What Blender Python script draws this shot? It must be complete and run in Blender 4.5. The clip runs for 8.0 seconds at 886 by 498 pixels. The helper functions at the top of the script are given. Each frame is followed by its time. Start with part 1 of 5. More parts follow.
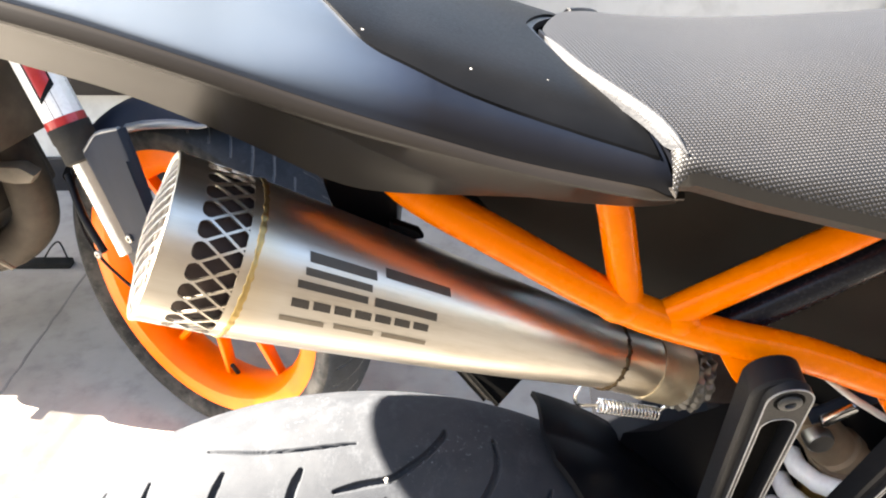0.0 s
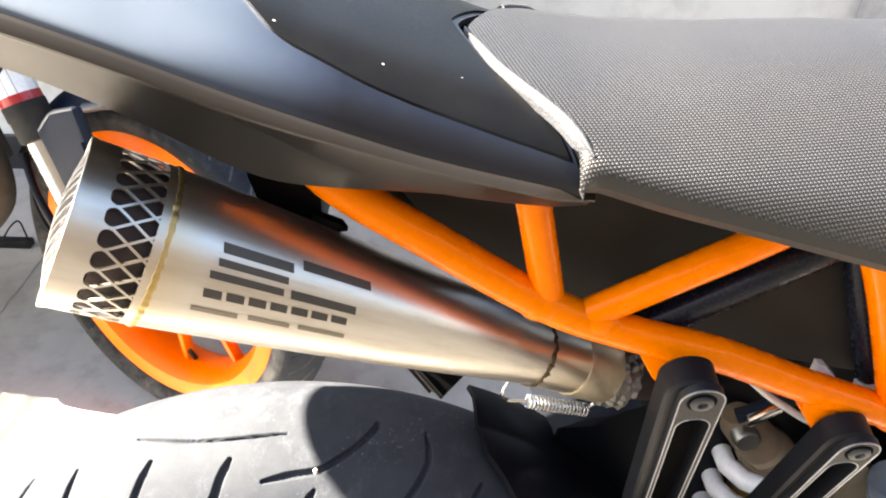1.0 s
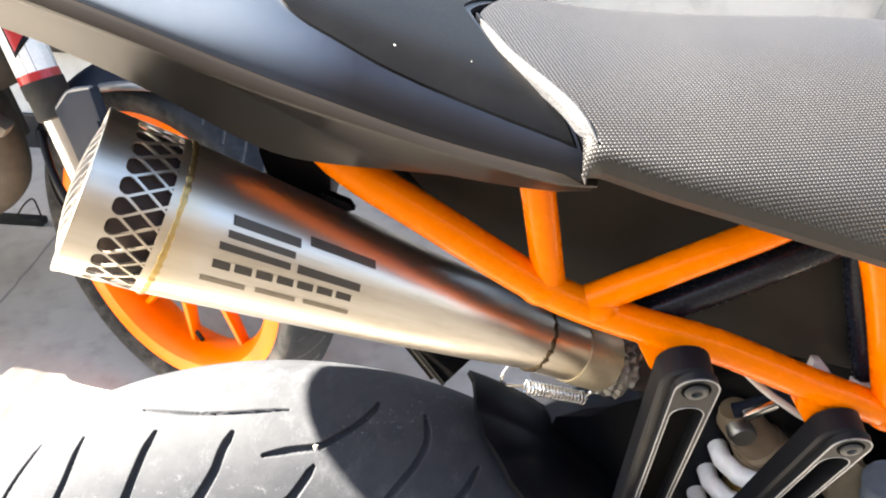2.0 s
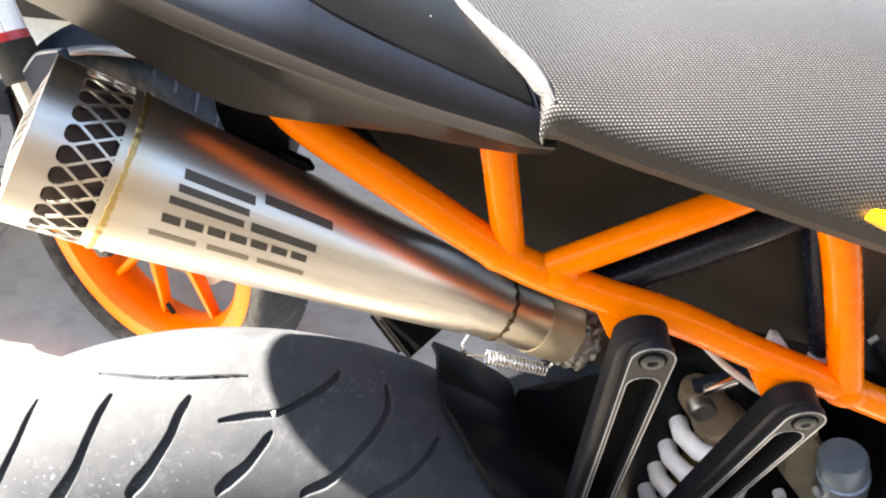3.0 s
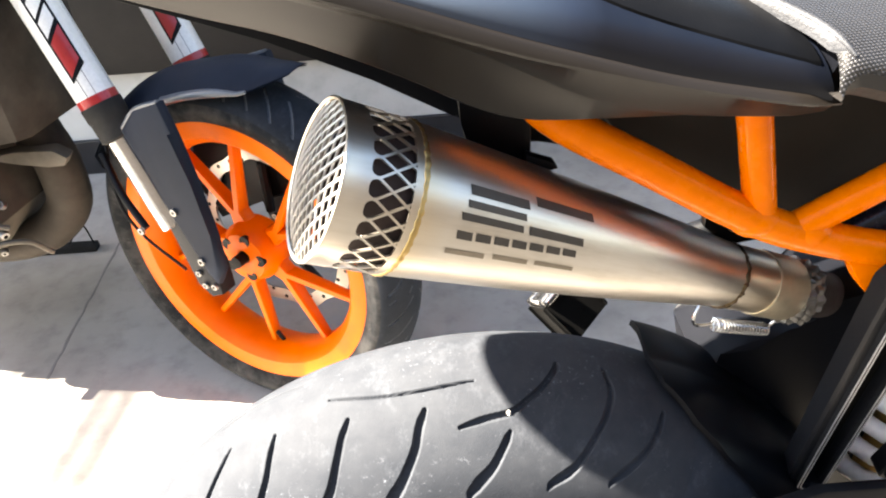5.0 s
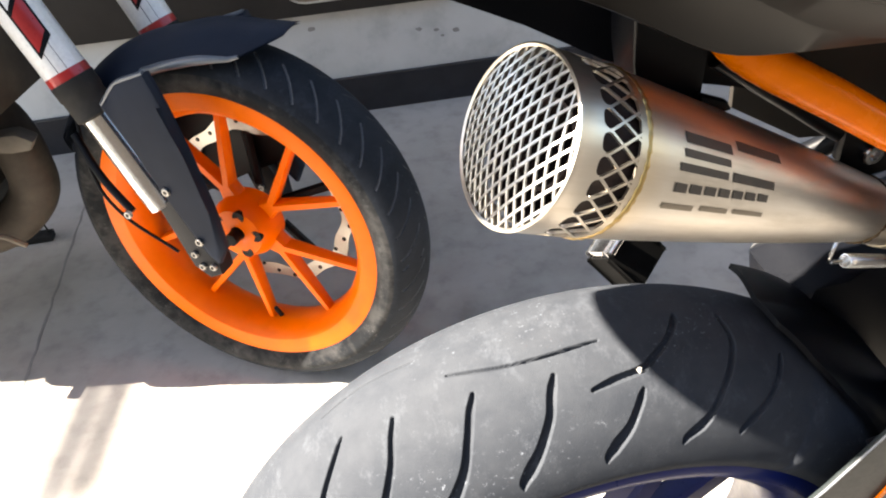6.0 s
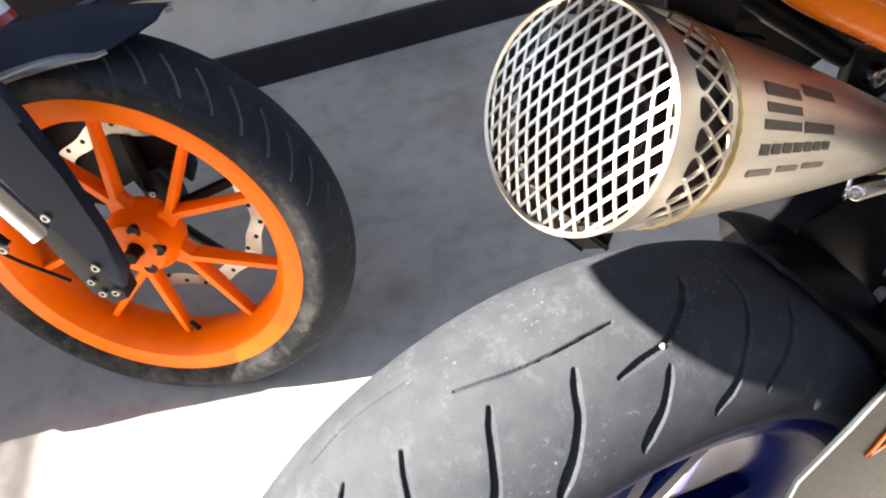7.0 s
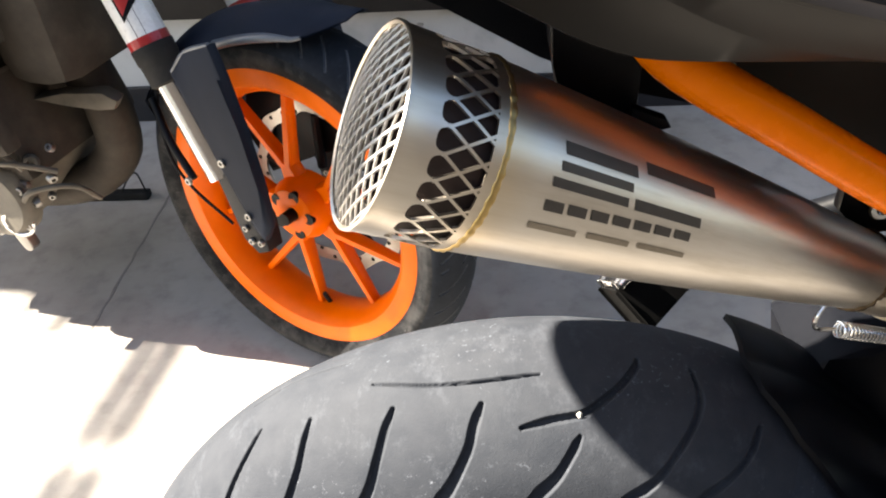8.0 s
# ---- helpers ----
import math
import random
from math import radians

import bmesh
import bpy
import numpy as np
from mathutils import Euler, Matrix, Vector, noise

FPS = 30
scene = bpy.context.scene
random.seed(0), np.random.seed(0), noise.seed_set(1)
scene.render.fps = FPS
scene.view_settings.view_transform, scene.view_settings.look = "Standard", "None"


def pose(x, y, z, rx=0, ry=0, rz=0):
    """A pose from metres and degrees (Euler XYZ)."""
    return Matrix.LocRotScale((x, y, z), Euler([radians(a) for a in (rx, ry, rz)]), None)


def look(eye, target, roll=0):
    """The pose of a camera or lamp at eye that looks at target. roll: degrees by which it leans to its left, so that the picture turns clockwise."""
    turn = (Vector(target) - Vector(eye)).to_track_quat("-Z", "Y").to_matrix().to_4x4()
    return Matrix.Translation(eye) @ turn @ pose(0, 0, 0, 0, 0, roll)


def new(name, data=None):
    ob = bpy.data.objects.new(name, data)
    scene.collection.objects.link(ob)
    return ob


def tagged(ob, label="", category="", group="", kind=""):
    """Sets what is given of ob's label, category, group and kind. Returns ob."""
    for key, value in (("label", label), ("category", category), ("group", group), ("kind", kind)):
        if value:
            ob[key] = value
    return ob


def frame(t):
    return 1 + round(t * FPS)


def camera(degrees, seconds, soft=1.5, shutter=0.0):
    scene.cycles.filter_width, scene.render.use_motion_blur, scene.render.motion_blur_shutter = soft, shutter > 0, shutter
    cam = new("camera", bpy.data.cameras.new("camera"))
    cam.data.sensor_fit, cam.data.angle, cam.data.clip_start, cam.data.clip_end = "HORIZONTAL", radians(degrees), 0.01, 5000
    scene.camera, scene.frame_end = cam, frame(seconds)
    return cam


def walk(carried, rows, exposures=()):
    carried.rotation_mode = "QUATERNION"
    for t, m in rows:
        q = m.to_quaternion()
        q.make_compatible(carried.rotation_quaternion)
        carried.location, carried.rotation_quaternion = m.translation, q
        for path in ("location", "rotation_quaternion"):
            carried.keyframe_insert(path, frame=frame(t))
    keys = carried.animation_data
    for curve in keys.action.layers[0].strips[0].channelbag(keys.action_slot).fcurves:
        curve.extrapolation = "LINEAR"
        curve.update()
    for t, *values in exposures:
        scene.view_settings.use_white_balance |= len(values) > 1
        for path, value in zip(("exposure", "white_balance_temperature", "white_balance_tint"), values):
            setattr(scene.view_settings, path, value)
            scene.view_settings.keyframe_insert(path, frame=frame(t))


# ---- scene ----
cam = camera(62.2, 8.0, 2.0)
METRES, EYE, TILT, LEAN, TURN = 0.568, 0.97, -32.6, 0.0, 0.0
ROWS = [
    (0.0, 0.0, 0.0, 0.0, 0.0, 0.0, -0.0),
    (0.5, 0.0384, -0.0011, 0.0072, -2.67, -0.17, -0.64),
    (1.0, 0.047, -0.0013, 0.0053, -1.72, -0.81, -1.56),
    (2.5, 0.0611, -0.0159, -0.0131, -1.52, -1.58, -4.46),
    (3.0, 0.0723, -0.007, -0.022, -2.36, -2.35, -5.11),
    (3.5, 0.0643, 0.0062, -0.0144, -1.29, -2.62, -1.75),
    (4.0, 0.004, 0.005, -0.0329, 2.21, -2.61, 1.82),
    (4.5, -0.0347, -0.0166, -0.0215, 0.48, -1.85, 3.47),
    (6.0, -0.3271, 0.05, 0.0037, -6.43, -6.93, 8.52),
    (6.5, -0.3467, 0.1364, 0.0343, -14.82, -8.41, 13.65),
    (7.0, -0.3957, 0.1836, 0.0434, -16.66, -12.09, 16.01),
    (7.5, -0.3076, 0.1554, 0.0185, -5.52, -7.28, 8.53),
    (8.0, -0.1448, 0.1055, -0.0221, 3.62, -5.5, 1.36),
]
EXPOSURES = [(0.0, 4.10, 7650, 11), (3.5, 4.30, 7750, 11), (4.0, 4.30, 7700, 11), (4.5, 4.18, 7600, 11), (6.0, 3.26, 7350, 11), (6.5, 3.22, 7350, 11), (7.0, 3.18, 7250, 11), (7.5, 3.26, 7250, 11), (8.0, 3.04, 7350, 11)]
walk(cam, [(t, pose(0, 0, EYE, TILT, LEAN, TURN) @ pose(METRES * x, METRES * y, METRES * z, 90 + pitch, roll, yaw)) for t, x, y, z, yaw, pitch, roll in ROWS], EXPOSURES)

# ---------------------------------------------------------------- light
SUN = Vector((-0.7296, 0.0450, 0.6820)).normalized()
world = bpy.data.worlds.new("sky")
scene.world = world
world.use_nodes = True
wn = world.node_tree.nodes
wl = world.node_tree.links
sky = wn.new("ShaderNodeTexSky")
sky.sky_type = 'NISHITA'
sky.sun_disc = False
sky.sun_elevation = math.asin(SUN.z)
sky.sun_rotation = math.atan2(SUN.x, SUN.y)
wn["Background"].inputs["Strength"].default_value = 0.048
wl.new(sky.outputs[0], wn["Background"].inputs["Color"])
sun_data = bpy.data.lights.new("sun", 'SUN')
sun_data.energy = 5.0
sun_data.angle = radians(0.53)
sun_data.color = (1.0, 0.965, 0.91)
sun = new("sun", sun_data)
sun.matrix_world = look(SUN * 10, (0, 0, 0))

# ---------------------------------------------------------------- materials


def shader(name, rough=0.5, metal=0.0, spec=0.5, coat=0.0):
    m = bpy.data.materials.new(name)
    m.use_nodes = True
    b = m.node_tree.nodes["Principled BSDF"]
    b.inputs["Roughness"].default_value = rough
    b.inputs["Metallic"].default_value = metal
    b.inputs["Specular IOR Level"].default_value = spec
    b.inputs["Coat Weight"].default_value = coat
    b.inputs["Coat Roughness"].default_value = 0.08
    return m, m.node_tree.nodes, m.node_tree.links, b


def grain(n, l, scale, detail=6.0, stretch=None, rough=0.6):
    tc = n.new("ShaderNodeTexCoord")
    mp = n.new("ShaderNodeMapping")
    if stretch:
        mp.inputs["Scale"].default_value = stretch
    tx = n.new("ShaderNodeTexNoise")
    tx.inputs["Scale"].default_value = scale
    tx.inputs["Detail"].default_value = detail
    tx.inputs["Roughness"].default_value = rough
    l.new(tc.outputs["Object"], mp.inputs["Vector"])
    l.new(mp.outputs["Vector"], tx.inputs["Vector"])
    return tx.outputs["Fac"]


def ramp(n, l, fac, stops):
    r = n.new("ShaderNodeValToRGB")
    while len(r.color_ramp.elements) < len(stops):
        r.color_ramp.elements.new(0.5)
    for e, (p, c) in zip(r.color_ramp.elements, stops):
        e.position = p
        e.color = (*c, 1) if len(c) == 3 else c
    l.new(fac, r.inputs["Fac"])
    return r.outputs["Color"]


def grey(v):
    return (v, v, v)


def mixc(n, l, fac, a, b):
    x = n.new("ShaderNodeMix")
    x.data_type = 'RGBA'
    for sock, v in ((x.inputs["Factor"], fac), (x.inputs["A"], a), (x.inputs["B"], b)):
        if isinstance(v, (int, float)):
            sock.default_value = v
        elif isinstance(v, tuple):
            sock.default_value = (*v, 1)
        else:
            l.new(v, sock)
    return x.outputs["Result"]


def bump(n, l, b, fac, strength, dist):
    x = n.new("ShaderNodeBump")
    x.inputs["Strength"].default_value = strength
    x.inputs["Distance"].default_value = dist
    l.new(fac, x.inputs["Height"])
    l.new(x.outputs["Normal"], b.inputs["Normal"])


def rough_from(n, l, b, fac, lo, hi):
    x = n.new("ShaderNodeMapRange")
    x.inputs["To Min"].default_value = lo
    x.inputs["To Max"].default_value = hi
    l.new(fac, x.inputs["Value"])
    l.new(x.outputs["Result"], b.inputs["Roughness"])


def paint(name, c1, c2, rough=0.3, metal=0.0, fine=180.0, coat=0.0, relief=0.05, spec=0.5, dist=0.0006, mottle=0.6, rvar=1.0):
    """A surface with broad and fine variation of colour and gloss."""
    m, n, l, b = shader(name, rough, metal, spec, coat)
    broad = grain(n, l, 14.0, 4.0)
    small = grain(n, l, fine, 5.0)
    col = ramp(n, l, broad, [(0.3, c1), (0.7, c2)])
    spots = ramp(n, l, small, [(0.35, grey(0.82)), (0.65, grey(1.0))])
    mul = n.new("ShaderNodeMix")
    mul.data_type = 'RGBA'
    mul.blend_type = 'MULTIPLY'
    mul.inputs["Factor"].default_value = mottle
    l.new(col, mul.inputs["A"])
    l.new(spots, mul.inputs["B"])
    l.new(mul.outputs["Result"], b.inputs["Base Color"])
    rough_from(n, l, b, small, max(rough - 0.1 * rvar, 0.03), rough + 0.12 * rvar)
    if relief:
        bump(n, l, b, small, relief, dist)
    return m


ORANGE = paint("orange_frame_paint", (1.0, 0.208, 0.0), (0.95, 0.176, 0.0), 0.26, 0.0, 90, 0.06, 0.0, 0.14, 0.0006, 0.25)
ORANGE_RIM = paint("orange_rim_paint", (0.90, 0.150, 0.0), (0.78, 0.120, 0.0), 0.40, 0.0, 60, 0.0, 0.0, 0.18, 0.0006, 0.2)
BLUE_RIM = paint("blue_rim_paint", (0.004, 0.012, 0.10), (0.003, 0.008, 0.065), 0.3, 0.0, 150, 0.0, 0.02, 0.25)
BLACK_PLASTIC = paint("black_plastic", (0.0025, 0.003, 0.0045), (0.005, 0.0055, 0.0075), 0.36, 0.0, 600, 0.0, 0.15, 0.12, 0.0003)
BLACK_METAL = paint("black_painted_metal", (0.003, 0.0033, 0.0044), (0.006, 0.0065, 0.008), 0.42, 0.0, 500, 0.0, 0.12, 0.12, 0.0003)
TAIL_LOWER = paint("tail_lower_plastic", (0.0098, 0.0080, 0.0067), (0.0120, 0.0099, 0.0083), 0.38, 0.0, 60, 0.0, 0.0, 0.24, 0.0002, 0.1, 0.15)
SIDE_PANEL = paint("inner_side_panel", (0.017, 0.0150, 0.0130), (0.025, 0.0222, 0.0192), 0.6, 0.0, 300, 0.0, 0.1, 0.2, 0.0003)
CHROME = paint("bright_steel", (0.75, 0.75, 0.75), (0.6, 0.6, 0.6), 0.2, 1.0, 300, 0.0, 0.03)
DULL_STEEL = paint("dull_steel", (0.34, 0.33, 0.31), (0.24, 0.23, 0.22), 0.42, 1.0, 250, 0.0, 0.1)
BLUE_STEEL = paint("blue_grey_steel", (0.20, 0.25, 0.32), (0.13, 0.16, 0.20), 0.4, 0.5, 200, 0.0, 0.1)
DISC_STEEL = paint("brake_disc_steel", (0.5, 0.48, 0.43), (0.4, 0.38, 0.34), 0.35, 1.0, 250, 0.0, 0.05)
ENGINE = paint("dusty_engine_alloy", (0.075, 0.066, 0.052), (0.16, 0.142, 0.115), 0.7, 0.1, 45, 0.0, 0.6, 0.5, 0.002, 1.0)
ENGINE_DARK = paint("sooty_engine_black", (0.027, 0.023, 0.019), (0.066, 0.056, 0.046), 0.7, 0.1, 45, 0.0, 0.5, 0.2, 0.002, 1.0)
WHITE_PAINT = paint("white_decal", (0.78, 0.78, 0.76), (0.68, 0.68, 0.67), 0.3, 0.0, 200, 0.3, 0.02)
RED_PAINT = paint("red_decal", (0.40, 0.012, 0.014), (0.30, 0.01, 0.012), 0.3, 0.0, 200, 0.3, 0.02)
WHITE_SPRING = paint("white_spring_coat", (0.88, 0.88, 0.87), (0.82, 0.82, 0.81), 0.35, 0.0, 200, 0.3, 0.03)
GOLD = paint("gold_anodised", (0.42, 0.26, 0.07), (0.30, 0.18, 0.05), 0.4, 0.6, 200, 0.0, 0.05)
TAN_STEEL = paint("tan_heated_steel", (0.60, 0.52, 0.38), (0.46, 0.39, 0.28), 0.48, 0.8, 240, 0.0, 0.15)
NAVY_PLASTIC = paint("navy_plastic", (0.0065, 0.0105, 0.020), (0.010, 0.0155, 0.028), 0.55, 0.0, 500, 0.0, 0.1, 0.1, 0.0003)
SIDE_NAVY = paint("glossy_navy_plastic", (0.005, 0.008, 0.015), (0.008, 0.011, 0.019), 0.25, 0.0, 500, 0.0, 0.02, 0.3, 0.0002, 0.1)
# pale blue that puts edge light on dark plastic into the colour
LIT_EDGE = paint("painted_edge_light", (0.05, 0.062, 0.08), (0.08, 0.095, 0.115), 0.3, 0.0, 400, 0.2, 0.05)
YELLOW = paint("yellow_sticker", (0.80, 0.40, 0.005), (0.70, 0.33, 0.004), 0.4, 0.0, 200, 0.0, 0.1)
GROOVE_DUST = paint("groove_dust", (0.06, 0.066, 0.075), (0.09, 0.096, 0.105), 0.85, 0.0, 200, 0.0, 0.1)
DUSTY_BLACK = paint("dusty_black_rubber", (0.020, 0.020, 0.020), (0.042, 0.041, 0.039), 0.8, 0.0, 160, 0.0, 0.2, 0.1)
ARM_BLACK = paint("satin_black_casting", (0.0050, 0.0058, 0.0082), (0.0075, 0.0085, 0.0115), 0.5, 0.0, 700, 0.0, 0.2, 0.2, 0.0003)
BOLT_GREY = paint("grey_oxide_bolt", (0.035, 0.036, 0.038), (0.06, 0.06, 0.06), 0.45, 0.3, 500, 0.0, 0.2, 0.3, 0.0003)
TAN_CAST = paint("dusty_tan_casting", (0.16, 0.135, 0.095), (0.26, 0.225, 0.165), 0.65, 0.2, 120, 0.0, 0.4, 0.3, 0.001, 0.9)
PEG_BLACK = paint("matt_black_rubber", (0.003, 0.003, 0.003), (0.006, 0.006, 0.006), 0.85, 0.0, 300, 0.0, 0.2, 0.05)
RUSTY = paint("rusty_steel", (0.30, 0.225, 0.15), (0.12, 0.085, 0.055), 0.7, 0.3, 160, 0.0, 0.5)
BLACK_TRIM = paint("black_skirting_tile", (0.009, 0.009, 0.012), (0.02, 0.02, 0.024), 0.35, 0.0, 60, 0.0, 0.06)
LOGO_INK = paint("etched_dark_mark", (0.055, 0.05, 0.045), (0.085, 0.075, 0.065), 0.45, 0.6, 300, 0.0, 0.05)
LOGO_PALE = paint("etched_pale_mark", (0.20, 0.17, 0.13), (0.28, 0.24, 0.19), 0.45, 0.8, 300, 0.0, 0.05)
GROOVE_DIRT = paint("pale_grit", (0.5, 0.48, 0.44), (0.34, 0.32, 0.3), 0.9, 0.0, 200, 0.0, 0.3)
SEAT_EDGE = paint("pale_seat_welt", (0.017, 0.0187, 0.0226), (0.034, 0.0364, 0.042), 0.55, 0.0, 420, 0.0, 0.8, 0.4, 0.0006, 1.0)
SEAT_SKIRT = paint("seat_skirt_vinyl", (0.0065, 0.0056, 0.0052), (0.0105, 0.0092, 0.0085), 0.55, 0.0, 400, 0.0, 0.2, 0.5, 0.0003)
# pale colour that carries the glint of light on worn black edges
EDGE_GLINT = paint("worn_edge_glint", (0.16, 0.17, 0.19), (0.30, 0.31, 0.33), 0.3, 0.4, 400, 0.0, 0.1)
BOARD = paint("dark_brown_board", (0.016, 0.014, 0.013), (0.024, 0.021, 0.019), 0.5, 0.0, 60, 0.0, 0.08, 0.3)
PALE = paint("pale_trim", (0.5, 0.49, 0.46), (0.4, 0.39, 0.37), 0.5, 0.0, 100, 0.0, 0.05)
SOOT_BEAD = paint("dark_weld", (0.16, 0.11, 0.06), (0.05, 0.04, 0.03), 0.5, 1.0, 500, 0.0, 0.6)
GREY_ARM = paint("grey_green_swingarm", (0.012, 0.0165, 0.0175), (0.019, 0.0245, 0.0255), 0.45, 0.2, 300, 0.0, 0.1)
DARK_INSIDE = paint("sooty_steel", (0.02, 0.012, 0.010), (0.036, 0.018, 0.015), 0.7, 0.3, 200, 0.0, 0.2)


def make_rubber(name, base, dust, amount):
    m, n, l, b = shader(name, 0.7, 0.0, 0.06)
    broad = grain(n, l, 9.0, 5.0)
    mid = grain(n, l, 60.0, 6.0)
    fine = grain(n, l, 900.0, 3.0)
    f = n.new("ShaderNodeMath")
    f.operation = 'MULTIPLY_ADD'
    l.new(broad, f.inputs[0])
    f.inputs[1].default_value = 0.55
    g = n.new("ShaderNodeMath")
    g.operation = 'MULTIPLY'
    l.new(mid, g.inputs[0])
    g.inputs[1].default_value = 0.45
    l.new(g.outputs[0], f.inputs[2])
    col = ramp(n, l, f.outputs[0], [(0.5 - amount, base), (0.62, dust)])
    speck = ramp(n, l, grain(n, l, 260.0, 4.0, None, 0.75), [(0.60, grey(0.0)), (0.70, grey(1.0))])
    patch = ramp(n, l, grain(n, l, 17.0, 3.0), [(0.50, grey(0.0)), (0.66, grey(1.0))])
    both = n.new("ShaderNodeMath")
    both.operation = 'MULTIPLY'
    l.new(speck, both.inputs[0])
    l.new(patch, both.inputs[1])
    smear = ramp(n, l, grain(n, l, 42.0, 9.0, (1.0, 0.55, 1.0), 0.78), [(0.54, grey(0.0)), (0.72, grey(0.55))])
    worn = mixc(n, l, smear, col, tuple(1.9 * c for c in dust))
    l.new(mixc(n, l, both.outputs[0], worn, tuple(min(0.4, 3.2 * c) for c in dust)), b.inputs["Base Color"])
    rough_from(n, l, b, mid, 0.55, 0.85)
    bump(n, l, b, fine, 0.35, 0.0006)
    return m


RUBBER = make_rubber("dusty_rear_rubber", (0.0205, 0.0240, 0.0305), (0.0425, 0.0466, 0.0540), 0.25)
RUBBER_FRONT = make_rubber("front_rubber", (0.0085, 0.0112, 0.0155), (0.021, 0.0245, 0.031), 0.2)
RUBBER_SIDE = make_rubber("dusty_sidewall_rubber", (0.010, 0.0112, 0.0130), (0.046, 0.0452, 0.0445), 0.06)
RUBBER_BLACK = make_rubber("black_rubber", (0.012, 0.012, 0.012), (0.025, 0.025, 0.025), 0.2)

# brushed steel of the muffler: fine lines round the body, straw heat tint near the welds
MUF_C = Vector((-0.1237, 0.2694, 0.8051))
MUF_D = Vector((0.8581, 0.2268, -0.4606)).normalized()
MUF_U = (Vector((0, -1, 0)) - MUF_D * -MUF_D.y).normalized()
MUF_V = MUF_U.cross(MUF_D)
if MUF_V.z < 0:
    MUF_V.negate()


def make_brushed(name, tint):
    m, n, l, b = shader(name, 0.28, 1.0)
    tc = n.new("ShaderNodeTexCoord")
    dot = n.new("ShaderNodeVectorMath")
    dot.operation = 'DOT_PRODUCT'
    dot.inputs[1].default_value = MUF_D
    l.new(tc.outputs["Object"], dot.inputs[0])
    along = n.new("ShaderNodeMath")
    along.operation = 'SUBTRACT'
    l.new(dot.outputs["Value"], along.inputs[0])
    along.inputs[1].default_value = MUF_C.dot(MUF_D)
    cx = n.new("ShaderNodeCombineXYZ")
    l.new(along.outputs[0], cx.inputs[0])
    lines = n.new("ShaderNodeTexNoise")
    lines.inputs["Scale"].default_value = 1600.0
    lines.inputs["Detail"].default_value = 3.0
    l.new(cx.outputs[0], lines.inputs["Vector"])
    broad = grain(n, l, 30.0, 4.0)
    cross = []
    for way in (MUF_U, MUF_V):
        d2 = n.new("ShaderNodeVectorMath")
        d2.operation = 'DOT_PRODUCT'
        d2.inputs[1].default_value = way * 14.0
        l.new(tc.outputs["Object"], d2.inputs[0])
        cross.append(d2.outputs["Value"])
    cy = n.new("ShaderNodeCombineXYZ")
    for sock, v in zip(cy.inputs, (along.outputs[0], *cross)):
        l.new(v, sock)
    streak = n.new("ShaderNodeTexNoise")
    streak.inputs["Scale"].default_value = 9.0
    streak.inputs["Detail"].default_value = 5.0
    streak.inputs["Roughness"].default_value = 0.65
    l.new(cy.outputs[0], streak.inputs["Vector"])
    mottled = n.new("ShaderNodeMath")
    mottled.operation = 'MULTIPLY_ADD'
    l.new(streak.outputs["Fac"], mottled.inputs[0])
    mottled.inputs[1].default_value = 0.7
    half = n.new("ShaderNodeMath")
    half.operation = 'MULTIPLY'
    half.inputs[1].default_value = 0.3
    l.new(broad, half.inputs[0])
    l.new(half.outputs[0], mottled.inputs[2])
    steel = ramp(n, l, mottled.outputs[0], [(0.32, (0.46, 0.425, 0.375)), (0.5, (0.61, 0.58, 0.54)), (0.68, (0.68, 0.66, 0.63))])
    rg = n.new("ShaderNodeMapRange")
    rg.inputs["From Min"].default_value = 0.0
    rg.inputs["From Max"].default_value = 0.30
    l.new(along.outputs[0], rg.inputs["Value"])
    heat = ramp(n, l, rg.outputs["Result"], tint)
    wob = n.new("ShaderNodeMath")
    wob.operation = 'MULTIPLY'
    l.new(heat, wob.inputs[0])
    l.new(ramp(n, l, broad, [(0.3, grey(0.45)), (0.65, grey(1.0))]), wob.inputs[1])
    col = mixc(n, l, wob.outputs[0], steel, (0.62, 0.44, 0.20))
    l.new(col, b.inputs["Base Color"])
    blur = n.new("ShaderNodeMath")
    blur.operation = 'MULTIPLY_ADD'
    l.new(streak.outputs["Fac"], blur.inputs[0])
    blur.inputs[1].default_value = -0.5
    l.new(lines.outputs["Fac"], blur.inputs[2])
    rough_from(n, l, b, blur.outputs[0], 0.33, 0.47)
    bump(n, l, b, lines.outputs["Fac"], 0.03, 0.0002)
    return m


STEEL = make_brushed("brushed_muffler_steel", [(0.0, grey(0.25)), (0.05, grey(0.15)), (0.13, grey(0.5)), (0.17, grey(0.16)), (0.50, grey(0.08)), (0.78, grey(0.12)), (0.86, grey(0.25)), (0.95, grey(0.5))])
WELD = paint("straw_weld", (0.62, 0.44, 0.17), (0.34, 0.24, 0.12), 0.4, 1.0, 350, 0.0, 0.6)
GRILLE = paint("grille_steel", (0.80, 0.78, 0.76), (0.66, 0.64, 0.61), 0.38, 1.0, 300, 0.0, 0.1)


